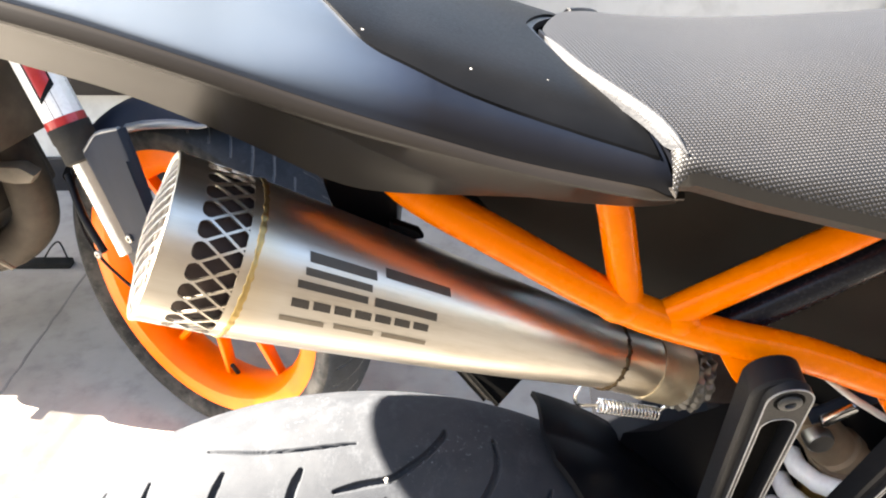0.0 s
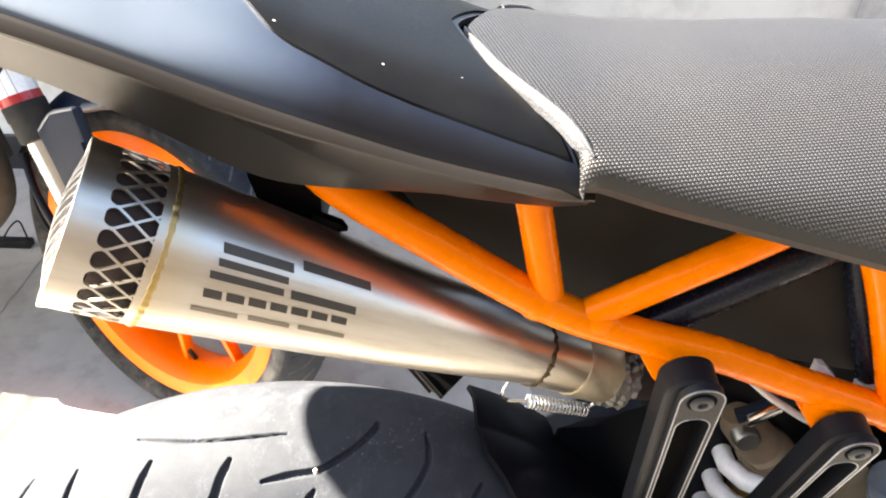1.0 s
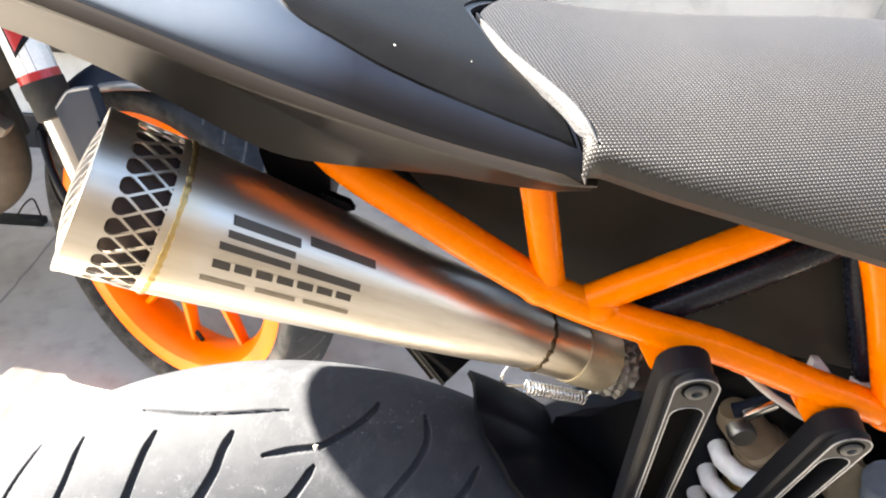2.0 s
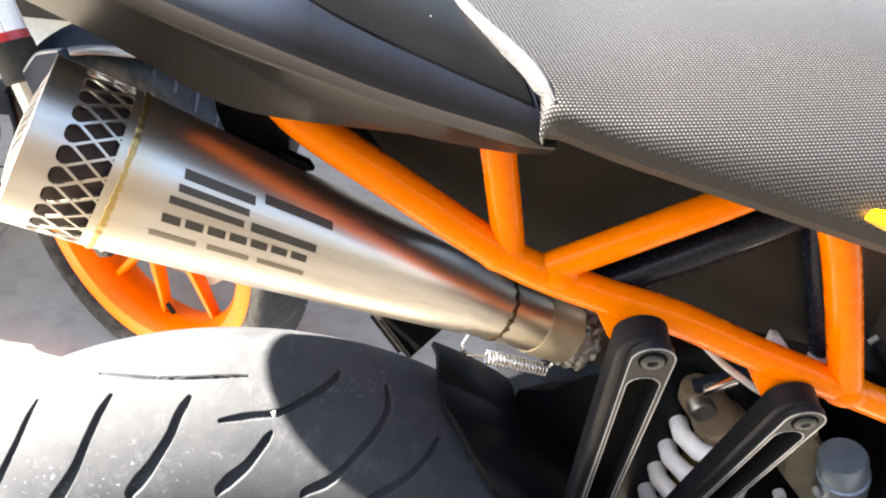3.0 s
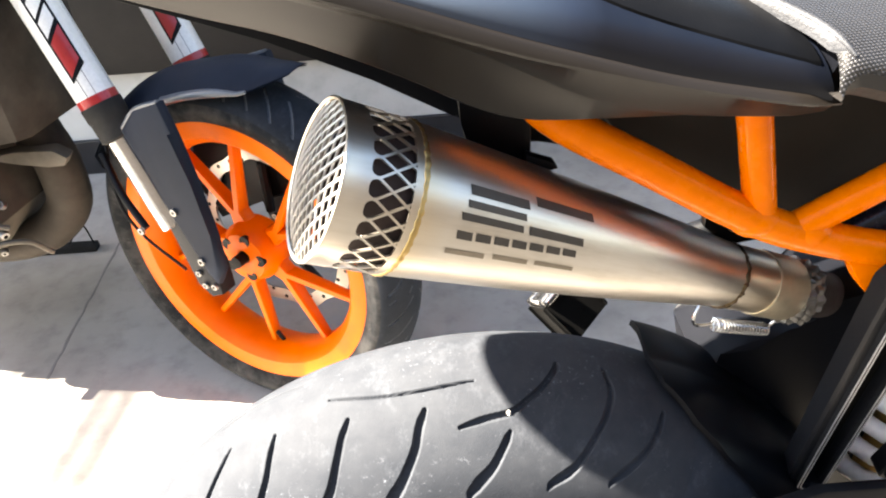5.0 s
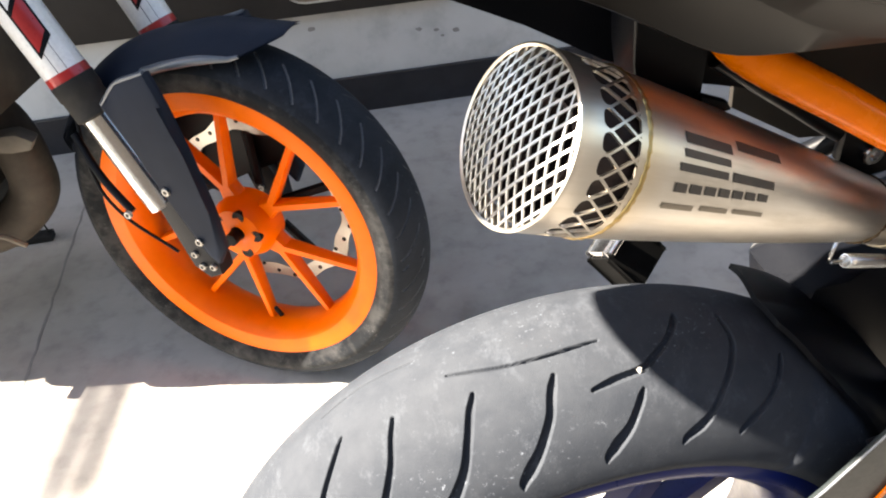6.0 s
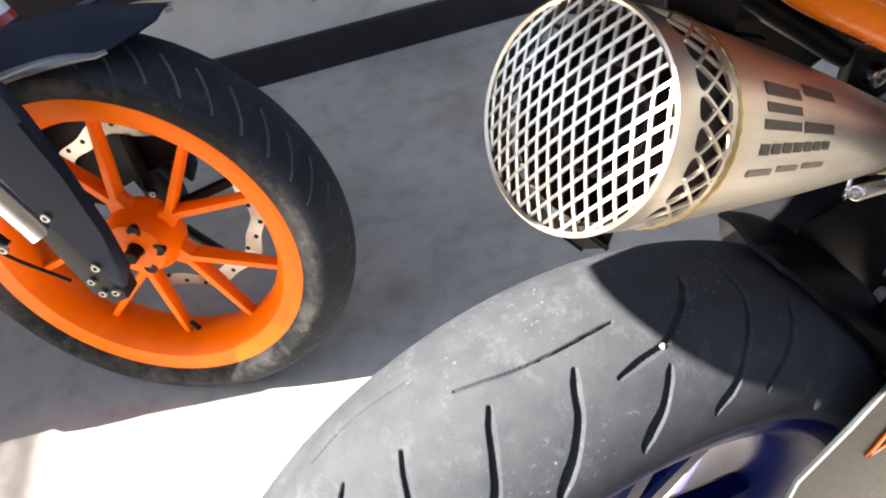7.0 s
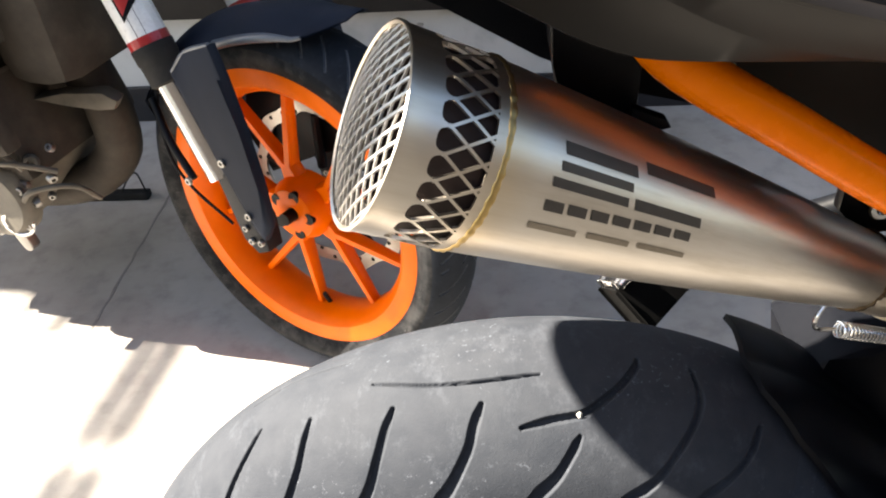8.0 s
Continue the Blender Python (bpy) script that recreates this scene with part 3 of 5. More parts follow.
rear_tyre = grid_mesh("rear_tyre", np.concatenate([rows_f, rows_c[1:]]), RUBBER, bike, label="dusty worn rear tyre with curved grooves")
# grit in one groove
bm = bmesh.new()
g = Vector(tyre_rows(np.radians([84.9]), PROF, RW)[0][int(np.argmin(np.abs(PROF[:, 0] - 0.042)))])
bmesh.ops.create_icosphere(bm, subdivisions=2, radius=0.0016, matrix=Matrix.Translation(g))
for v in bm.verts:
    v.co += Vector([random.uniform(-0.0005, 0.0005) for _ in range(3)])
part("grit", bm, GROOVE_DIRT, rear_tyre)

# rear rim and spokes
bm = bmesh.new()
lathe(bm, RW, [(-0.067, 0.214), (-0.0705, 0.222), (-0.069, 0.2275), (-0.062, 0.229), (-0.056, 0.222), (-0.03, 0.20), (0.03, 0.20), (0.056, 0.222), (0.06, 0.232), (0.066, 0.228), (0.064, 0.212), (0.05, 0.196), (0.02, 0.186), (-0.02, 0.186), (-0.05, 0.196), (-0.064, 0.212)], 96)
rear_rim = part("rear_rim", bm, BLUE_RIM, bike, "dark blue alloy rear rim")


def spoke_y(m, a, r0, r1, w0, w1, t, spread, root=0.7, y0=0.0, stem=False):
    """A spoke that forks into two arms near the rim."""
    bm = bmesh.new()
    for s in (-1, 1):
        rows = []
        for k in range(9):
            f = k / 8
            pa, pb = a + s * spread * root, a + s * spread
            px, pz = r0 * math.cos(pa) * (1 - f) + r1 * math.cos(pb) * f, r0 * math.sin(pa) * (1 - f) + r1 * math.sin(pb) * f
            r, ang = math.hypot(px, pz), math.atan2(pz, px)
            w = w0 + (w1 - w0) * f
            tt = t * (1.15 - 0.35 * f)
            d = Vector((math.cos(ang), 0, math.sin(ang)))
            e = Vector((-math.sin(ang), 0, math.cos(ang)))
            ring = []
            for (p, q) in ((-1, -0.7), (-0.7, -1), (0.7, -1), (1, -0.7), (1, 0.7), (0.7, 1), (-0.7, 1), (-1, 0.7)):
                ring.append(m @ (d * r + e * p * w / 2 + Vector((0, y0 + q * tt / 2, 0))))
            rows.append(ring)
        rings(bm, rows)
    if stem:
        rows = []
        for r, w in ((0.030, 0.036), (0.05, 0.033), (r0 + 0.006, 2 * r0 * spread * root + w0)):
            d = Vector((math.cos(a), 0, math.sin(a)))
            e = Vector((-math.sin(a), 0, math.cos(a)))
            rows.append([m @ (d * r + e * p * w / 2 + Vector((0, y0 + q * t * 0.58, 0))) for p, q in ((-1, -0.6), (-0.75, -1), (0.75, -1), (1, -0.6), (1, 0.6), (0.75, 1), (-0.75, 1), (-1, 0.6))])
        rings(bm, rows)
    return bm


for i in range(5):
    part("spoke", spoke_y(RW, math.radians(72 * i + 50), 0.03, 0.192, 0.026, 0.018, 0.026, 0.20), BLUE_RIM, rear_rim)
bm = bmesh.new()
lathe(bm, RW, [(-0.045, 0.012), (-0.05, 0.02), (-0.045, 0.04), (0.045, 0.04), (0.05, 0.02), (0.045, 0.012)], 32)
part("hub", bm, BLUE_RIM, rear_rim)

# muffler ------------------------------------------------------
MX = axes(MUF_C, MUF_U, MUF_D, MUF_V)  # local y runs along the muffler, x towards the near side, z up


def muf_r(s):
    if s < 0.0357:
        return 0.0372 + s * (0.0366 - 0.0372) / 0.0357
    f = (s - 0.0357) / 0.2189
    return 0.0366 + (0.0197 - 0.0366) * f + 0.0012 * math.sin(math.pi * min(f, 1.0))


def on_muf(s, deg, lift=0.0):
    r = muf_r(s) + lift
    a = math.radians(deg)
    return MX @ Vector((r * math.cos(a), s, r * math.sin(a)))


bm = bmesh.new()
lathe(bm, MX, [(0.0365, muf_r(0.0365))] + [(s, muf_r(s)) for s in np.linspace(0.038, 0.2546, 40)], 96)
muffler = part("muffler", bm, STEEL, bike, "brushed conical steel muffler with straw heat tint")
bm = bmesh.new()
lathe(bm, MX, [(-0.0005, 0.0358), (-0.0012, 0.0368), (-0.0008, 0.0376), (0.0006, 0.0376), (0.0022, muf_r(0.0022)), (0.0101, muf_r(0.0101)), (0.0101, muf_r(0.0101) - 0.0012), (0.001, 0.0358), (-0.0005, 0.0358)], 96)
part("end_band", bm, STEEL, muffler)


def strip_on(bm, pts, half, thick):
    """A thin bar on the muffler's shell through (s, degrees) points."""
    rows = []
    for i, (s, a) in enumerate(pts):
        p0 = on_muf(*pts[max(i - 1, 0)])
        p1 = on_muf(*pts[min(i + 1, len(pts) - 1)])
        c0 = on_muf(s, a)
        nrm = (c0 - (MX @ Vector((0, s, 0)))).normalized()
        side = (p1 - p0).normalized().cross(nrm)
        rows.append([c0 + side * half, c0 - side * half, c0 - side * half - nrm * thick, c0 + side * half - nrm * thick])
    rings(bm, rows)


NB = 26
STEP = 360 / NB
for k in range(NB):
    a0 = k * STEP
    for sg in (-1, 1):
        bm = bmesh.new()
        strip_on(bm, [(s_, a0 + sg * (s_ - 0.0150) / 0.0071 * STEP / 2) for s_ in np.linspace(0.0143, 0.0316, 8)], 0.00055, 0.0011)
        part("lattice_bar", bm, STEEL, muffler)
    # sheet between the blunt rounded ends of two cut-outs
    bm = bmesh.new()
    cols = 16
    lip = []
    for q in range(cols + 1):
        u = abs(2 * q / cols - 1)
        lip.append((a0 + STEP * q / cols, 0.0152 - 0.0042 * max(0.0, 1 - (u / 0.90) ** 3.2) ** 0.5))
    rows = [[on_muf(0.0100, a) for a, b in lip], [on_muf(b, a) for a, b in lip], [on_muf(b, a, -0.0011) for a, b in lip], [on_muf(0.0100, a, -0.0011) for a, b in lip]]
    rings(bm, rows, False)
    part("lattice_tooth", bm, STEEL, muffler)
bm = bmesh.new()
lathe(bm, MX, [(0.0312, muf_r(0.031) - 0.0012), (0.0312, muf_r(0.031)), (0.0335, muf_r(0.033)), (0.0365, muf_r(0.0365)), (0.0365, 0.034), (0.0312, muf_r(0.031) - 0.0012)], 96)
part("collar_band", bm, STEEL, muffler)


def weld_ring(s, r, size, n, uneven=0.10):
    """A rippled weld bead."""
    bm = bmesh.new()
    loops = []
    for k in range(n):
        a = 2 * math.pi * k / n
        bead = size * (1 + 0.16 * math.sin(k * 1.25) + 0.12 * math.sin(k * 0.21) + random.uniform(-uneven, uneven))
        c0 = Vector((math.cos(a), 0, math.sin(a)))
        loops.append([MX @ (c0 * (r + bead * math.cos(b)) + Vector((0, s + 1.6 * bead * math.sin(b) + uneven * 0.0012 * math.sin(k * 0.9), 0))) for b in np.linspace(0, 2 * math.pi, 8, endpoint=False)])
    rings(bm, loops + [loops[0]], True, False)
    bmesh.ops.remove_doubles(bm, verts=bm.verts[:], dist=1e-6)
    return bm


part("weld_bead", weld_ring(0.0362, 0.0363, 0.0009, 220), WELD, muffler, "straw-coloured weld bead")
part("weld_bead", weld_ring(0.2546, 0.0198, 0.00095, 110, 0.42), SOOT_BEAD, muffler, "dark narrow weld bead")
# end grille: crossed bars of a flat diamond mesh
bm = bmesh.new()
RG = 0.0364
PITCH = 0.0059
for sg in (-1, 1):
    for k in range(-12, 13):
        nx, nz = math.sin(math.radians(62)), sg * math.cos(math.radians(62))
        off = k * PITCH * 0.82
        if abs(off) >= RG:
            continue
        h = math.sqrt(RG * RG - off * off)
        c0 = Vector((nx * off, 0, nz * off))
        dr = Vector((-nz, 0, nx))
        y0 = 0.0004 + (0.0002 if sg > 0 else 0.0)
        hw = 0.00056
        rows = []
        for f in [h * v / 5 for v in range(-5, 6)]:
            c1 = c0 + dr * f
            bulge = -0.0055 * (1 - (c1.length / RG) ** 2)
            e = Vector((nx, 0, nz)) * hw
            rows.append([MX @ (c1 + e + Vector((0, y0 + bulge, 0))), MX @ (c1 - e + Vector((0, y0 + bulge, 0))), MX @ (c1 - e + Vector((0, y0 + bulge + 0.0008, 0))), MX @ (c1 + e + Vector((0, y0 + bulge + 0.0008, 0)))])
        rings(bm, rows)
part("end_grille", bm, GRILLE, muffler, "bright diamond mesh end grille")
bm = bmesh.new()
lathe(bm, MX, [(0.012, 0.0335), (0.06, 0.033), (0.06, 0.0005)], 48)
part("sleeve", bm, DARK_INSIDE, muffler, "sooty inner wall")
bm = bmesh.new()
lathe(bm, MX, [(0.058, 0.019), (0.014, 0.019), (0.014, 0.0175), (0.05, 0.0175), (0.05, 0.0005)], 48)
part("core_pipe", bm, DARK_INSIDE, muffler)
# link pipe and clamp beyond the weld
PX = 0.2546
bm = bmesh.new()
lathe(bm, MX, [(PX, 0.0196), (PX + 0.004, 0.0199), (PX + 0.030, 0.0196)], 64)
part("inlet_sleeve", bm, STEEL, muffler)
bm = bmesh.new()
lathe(bm, MX, [(PX + 0.0285, 0.0190), (PX + 0.0285, 0.0203), (PX + 0.030, 0.0207), (PX + 0.054, 0.0205), (PX + 0.056, 0.0196)], 64)
part("tan_sleeve", bm, TAN_STEEL, muffler, "tan heat-stained slip sleeve")
bm = bmesh.new()
loops = []
for k, s_ in enumerate(np.linspace(0.0545, 0.069, 8)):
    loops.append([MX @ Vector(((0.0205 + 0.0011 * math.sin(7 * a + k * 1.7) + 0.0009 * math.sin(17 * a - k)) * math.cos(a), PX + s_, (0.0205 + 0.0011 * math.sin(7 * a + k * 1.7) + 0.0009 * math.sin(17 * a - k)) * math.sin(a))) for a in np.linspace(0, 2 * math.pi, 72, endpoint=False)])
rings(bm, loops)
part("crinkled_clamp", bm, DULL_STEEL, muffler, "crinkled grey foil clamp")
p_end = MX @ Vector((0, PX + 0.058, 0))
bm = bmesh.new()
tube(bm, smooth_path([MX @ Vector((0, PX + 0.05, 0)), p_end + Vector((0.03, 0.025, -0.025)), p_end + Vector((0.07, 0.06, -0.06)), (0.27, 0.425, 0.585), (0.36, 0.43, 0.52), (0.46, 0.43, 0.46)]), 0.0170, 24)
part("link_pipe", bm, DARK_INSIDE, bike, "sooty dark link pipe")


# emblem on the muffler: plain bars in its colours
def mark(bm, s0, s1, a0, a1, slant=0.0, lift=0.00025):
    ns = max(2, int(abs(s1 - s0) / 0.002))
    na = max(2, int(abs(a1 - a0) / 3))
    rows = []
    for i in range(ns + 1):
        s = s0 + (s1 - s0) * i / ns
        rows.append([bm.verts.new(on_muf(s - slant * (j / na), a0 + (a1 - a0) * j / na, lift)) for j in range(na + 1)])
    for a, b in zip(rows, rows[1:]):
        for j in range(na):
            bm.faces.new((a[j], a[j + 1], b[j + 1], b[j]))


SL = 0.0035
for s0, s1, a0, a1 in ((0.059, 0.0915, 46.5, 54), (0.0585, 0.0905, 37, 42.5), (0.0565, 0.090, 27.5, 33), (0.0955, 0.131, 51, 59), (0.0935, 0.1265, 27, 34)):
    bm = bmesh.new()
    mark(bm, s0, s1, a0, a1, SL * (a1 - a0) / 26)
    part("emblem_bar", bm, LOGO_INK, muffler)
for k in range(7):
    bm = bmesh.new()
    s0 = 0.0566 + k * 0.0099
    t0 = 20.3 + k * 0.45
    mark(bm, s0, s0 + 0.0080, t0 - 7.0, t0 - 0.6, 0.0008)
    part("name_bar", bm, LOGO_INK, muffler)
for s0, s1, t0 in ((0.0540, 0.0745, 3.0), (0.0790, 0.0985, 4.2), (0.1025, 0.1260, 5.0)):
    bm = bmesh.new()
    mark(bm, s0, s1, t0 - 2.4, t0 + 1.8, 0.0005)
    part("caption_bar", bm, LOGO_PALE, muffler)


# retaining spring under the muffler
def helix(bm, p, q, r, wire, turns, n=8, phase=0.0):
    p, q = Vector(p), Vector(q)
    d = (q - p).normalized()
    a = d.orthogonal().normalized()
    b = d.cross(a)
    k = int(turns * 12)
    tube(bm, [p.lerp(q, i / k) + r * (math.cos(2 * math.pi * i / 12 + phase) * a + math.sin(2 * math.pi * i / 12 + phase) * b) for i in range(k + 1)], wire, n)


A, B = Vector((0.087, 0.318, 0.657)), Vector((0.137, 0.334, 0.633))
bm = bmesh.new()
helix(bm, A.lerp(B, 0.12), A.lerp(B, 0.95), 0.0040, 0.0007, 17)
spring = part("exhaust_spring", bm, CHROME, bike, "small bright retaining spring")
for p, q in ((A.lerp(B, 0.1), A + Vector((-0.010, -0.004, 0.010))), (B, B + Vector((0.006, 0.0, 0.012)))):
    bm = bmesh.new()
    tube(bm, smooth_path([p, (p + q) / 2 + Vector((-0.004, 0, -0.003)), q, q + Vector((0.004, 0.003, 0.008))]), 0.0011, 8)
    part("hook", bm, CHROME, spring)

# trellis frame ------------------------------------------------


def pipe(name, pts, r, mat=ORANGE, n=20, label="", parent=None):
    bm = bmesh.new()
    tube(bm, smooth_path(pts), r, n)
    return part(name, bm, mat, parent or bike, label)


main = pipe("frame_tube", [(-0.034, 0.304, 0.838), (-0.016, 0.297, 0.8145), (0.031, 0.292, 0.786), (0.089, 0.29, 0.7515), (0.135, 0.29, 0.734), (0.185, 0.29, 0.7205), (0.237, 0.29, 0.700), (0.307, 0.292, 0.6735), (0.42, 0.297, 0.628)], 0.0095, label="orange painted main subframe tube")
pipe("frame_tube", [(0.070, 0.289, 0.835), (0.0775, 0.29, 0.808), (0.090, 0.291, 0.757)], 0.0082)
pipe("frame_tube", [(0.112, 0.29, 0.746), (0.155, 0.29, 0.772), (0.192, 0.291, 0.794), (0.25, 0.295, 0.83)], 0.0082)
pipe("frame_tube", [(0.232, 0.29, 0.81), (0.257, 0.29, 0.765), (0.295, 0.291, 0.681)], 0.0092)
for s, a in ((0.088, 0.756), (0.116, 0.747), (0.295, 0.682)):
    bm = bmesh.new()
    bmesh.ops.create_icosphere(bm, subdivisions=3, radius=0.0112, matrix=Matrix.Translation((s, 0.29, a - 0.004)) @ Matrix.Diagonal((1.2, 0.9, 0.85, 1)))
    part("weld_fillet", bm, ORANGE, main)
bm = bmesh.new()
prism(bm, axes((0, 0.284, 0), (1, 0, 0), (0, 1, 0), (0, 0, 1)), [(0.138, 0.728), (0.178, 0.716), (0.172, 0.700), (0.158, 0.699), (0.150, 0.708)], 0.0, 0.012, 0.002)
part("mounting_tab", bm, ORANGE, main)
bm = bmesh.new()
prism(bm, axes((0, 0.284, 0), (1, 0, 0), (0, 1, 0), (0, 0, 1)), [(0.232, 0.702), (0.272, 0.686), (0.268, 0.674), (0.25, 0.668), (0.238, 0.684)], 0.0, 0.012, 0.002)
part("mounting_tab", bm, ORANGE, main)
# white strip added in place of the bright floor showing below the tube
pipe("floor_sliver", [(0.205, 0.316, 0.694), (0.2275, 0.306, 0.678), (0.243, 0.306, 0.667), (0.2607, 0.306, 0.656), (0.285, 0.316, 0.643)], 0.0022, WHITE_PAINT, 10, "white strip added for bright floor seen below the frame tube")
# white plates added where slivers of bright floor show past the tube
for pts in ([(0.249, 0.703), (0.2535, 0.7025), (0.262, 0.694), (0.258, 0.690), (0.249, 0.693)], [(0.277, 0.688), (0.284, 0.6915), (0.289, 0.6945), (0.295, 0.685), (0.288, 0.680), (0.278, 0.682)]):
    bm = bmesh.new()
    prism(bm, axes((0, 0.3035, 0), (1, 0, 0), (0, 1, 0), (0, 0, 1)), pts, 0.0, 0.006, 0.0012)
    part("floor_sliver_plate", bm, WHITE_PAINT, bike, "white plate added for bright floor seen behind the frame tube")
# bright bar added in place of the glint on the hose
bm = bmesh.new()
prism(bm, axes((0, 0.345, 0), (1, 0, 0), (0, 1, 0), (0, 0, 1)), stadium((0.2480, 0.6185), (0.2635, 0.6300), 0.0030, 0.0018, 6), -0.006, 0.0, 0.0008)
part("hose_glint", bm, CHROME, bike, "bright bar added for the glint on the dark hose")
bm = bmesh.new()
tube(bm, smooth_path([(0.244, 0.352, 0.612), (0.25, 0.351, 0.616), (0.266, 0.350, 0.627), (0.30, 0.352, 0.642)]), 0.0055, 12)
part("hose", bm, NAVY_PLASTIC, bike)
# far side of the frame
pipe("frame_tube", [(-0.03, 0.44, 0.815), (0.05, 0.44, 0.78), (0.14, 0.44, 0.735), (0.30, 0.44, 0.68), (0.42, 0.44, 0.632)], 0.0095)

# inner panels behind the tubes
FX = axes((0, 0, 0), (1, 0, 0), (0, 1, 0), (0, 0, 1))
bm = bmesh.new()
prism(bm, FX, [(-0.01, 0.83), (0.03, 0.782), (0.10, 0.734), (0.16, 0.712), (0.22, 0.70), (0.283, 0.688), (0.268, 0.745), (0.245, 0.82), (0.10, 0.84)], 0.315, 0.321, 0.002)
part("inner_panel", bm, SIDE_PANEL, bike, "matt black panel behind the frame")
pipe("inner_rib", [(0.140, 0.306, 0.722), (0.172, 0.306, 0.742), (0.209, 0.306, 0.766), (0.26, 0.308, 0.797)], 0.0095, SIDE_NAVY, 14)
pipe("inner_rib", [(0.236, 0.307, 0.815), (0.250, 0.307, 0.768), (0.284, 0.308, 0.692)], 0.007, SIDE_NAVY, 14)

# hidden black plate, added to darken what the muffler reflects
bm = bmesh.new()
prism(bm, FX, [(-0.30, 0.93), (-0.30, 0.898), (-0.15, 0.842), (-0.10, 0.818), (-0.06, 0.795), (-0.02, 0.777), (0.03, 0.766), (0.08, 0.738), (0.11, 0.84)], 0.345, 0.350, 0.001)
part("reflection_blocker", bm, BLACK_PLASTIC, bike, "unseen black plate added inside the tail to darken the muffler's reflections")
bm = bmesh.new()
prism(bm, FX, [(0.07, 0.80), (0.08, 0.69), (0.14, 0.655), (0.32, 0.64), (0.32, 0.80)], 0.452, 0.458, 0.002)
part("far_side_panel", bm, SIDE_PANEL, bike)

bm = bmesh.new()
prism(bm, FX, [(0.30, 0.80), (0.315, 0.70), (0.36, 0.665), (0.60, 0.60), (0.60, 0.80)], 0.318, 0.40, 0.006)
part("airbox", bm, SIDE_PANEL, bike, "dull black airbox under the seat")

# tail and seat: skins through sections across the bike --------
CY = 0.338  # middle of the seat


def taper(x):
    """How far the sides of the tail draw in towards its end."""
    return float(np.interp(x, [-0.43, -0.395, -0.36, -0.29, -0.20], [0.040, 0.036, 0.024, 0.006, 0.0]))


def rounded(x, y):
    """Pulls the corners of the tail's end forwards, so that it ends in a shallow arc."""
    k = max(0.0, 1 - (x + 0.427) / 0.09)
    return x + k * 0.019 * (abs(y - 0.370) / 0.065) ** 2.2


def section(x, half):
    """half: (y, z) from the near lower edge up to the middle; mirrored to a ring."""
    near = [Vector((rounded(x, y + taper(x)), y + taper(x), z)) for y, z in half]
    return near + [Vector((rounded(x, 2 * CY - y), 2 * CY - y, z)) for y, z in half[::-1]]


def interp(table, x):
    xs = [r[0] for r in table]
    return [float(np.interp(x, xs, [r[i] for r in table])) for i in range(1, len(table[0]))]


# x, lower edge z, step z, crease z, top z ; the near side stands at y ~ 0.26
TAIL = [(-0.42, 0.962, 0.984, 0.990, 1.002), (-0.30, 0.925, 0.949, 0.955, 0.973), (-0.20, 0.892, 0.916, 0.922, 0.942), (-0.166, 0.880, 0.905, 0.911, 0.932), (-0.126, 0.868, 0.893, 0.899, 0.922), (-0.086, 0.850, 0.879, 0.885, 0.910),
        (-0.043, 0.826, 0.863, 0.869, 0.898), (-0.022, 0.823, 0.8565, 0.862, 0.890), (0.027, 0.8215, 0.8430, 0.8465, 0.8765), (0.06, 0.8205, 0.8355, 0.839, 0.8660), (0.077, 0.820, 0.832, 0.8355, 0.8615), (0.097, 0.819, 0.8285, 0.8315, 0.860)]
# height of the crease between the flat wedge and the hollow under the lip
CREASE = [(-0.42, 0.978), (-0.20, 0.910), (-0.086, 0.873), (-0.060, 0.8635), (-0.040, 0.853), (-0.018, 0.8402), (-0.004, 0.8325), (0.026, 0.8252), (0.045, 0.8228), (0.06, 0.8217), (0.097, 0.8205)]
bm = bmesh.new()
loops = []
for x in np.linspace(-0.427, 0.096, 70):
    lo, st, cr, tp = np.mean([interp(TAIL, x + d) for d in (-0.014, -0.009, -0.004, 0.0, 0.004, 0.009, 0.014)], axis=0)
    mid = float(np.mean([interp(CREASE, x + d) for d in (-0.018, -0.012, -0.006, 0.0, 0.006, 0.012, 0.018)]))
    w = float(np.interp(x, [0.080, 0.096], [0.0, 0.004]))
    deep = 0.2590 + 0.0115 * math.tanh(0.55 * (st - mid) / 0.0115)
    loops.append(section(x, [(0.298 + w, lo + 0.005), (0.2735 + w, lo), (0.2720 + w, lo + 0.0008), (deep + 0.0008 + w, mid), (deep - 0.0004 + w, mid + 0.001), (0.2575 + w, st - 0.002), (0.2530 + w, st - 0.0008), (0.2522 + w, st + 0.0006), (0.2535 + w, cr - 0.001), (0.2550 + w, cr + 0.0005), (0.2585 + w, cr + 0.0015)]))
rings(bm, loops)
part("tail_lower_fairing", bm, TAIL_LOWER, bike, "brown-black glossy lower tail fairing")


def skin_point(x, f, lift, sgn):
    """A point of the tail's upper surface: f is 0 in the middle and 1 at the side."""
    lo, st, cr, tp = interp(TAIL, x)
    w = taper(x) if sgn < 0 else 0.0
    g = math.sin(f * math.pi / 2) ** 0.95
    k = min(1.0, max(0.0, (x + 0.085) / 0.075))
    k = k * k * (3 - 2 * k)
    prof = math.sqrt(max(0.0, 1 - g ** (2.6 + 7.0 * k))) if g < 1 else 0.0
    z = cr + 0.0018 + lift + (tp - cr) * prof * ((1 - k) * (1 - 0.45 * g * g) + k * (1 - 0.28 * g * g))
    y = CY + sgn * (CY - 0.2552 - w) * g
    return Vector((rounded(x, y), y, z))


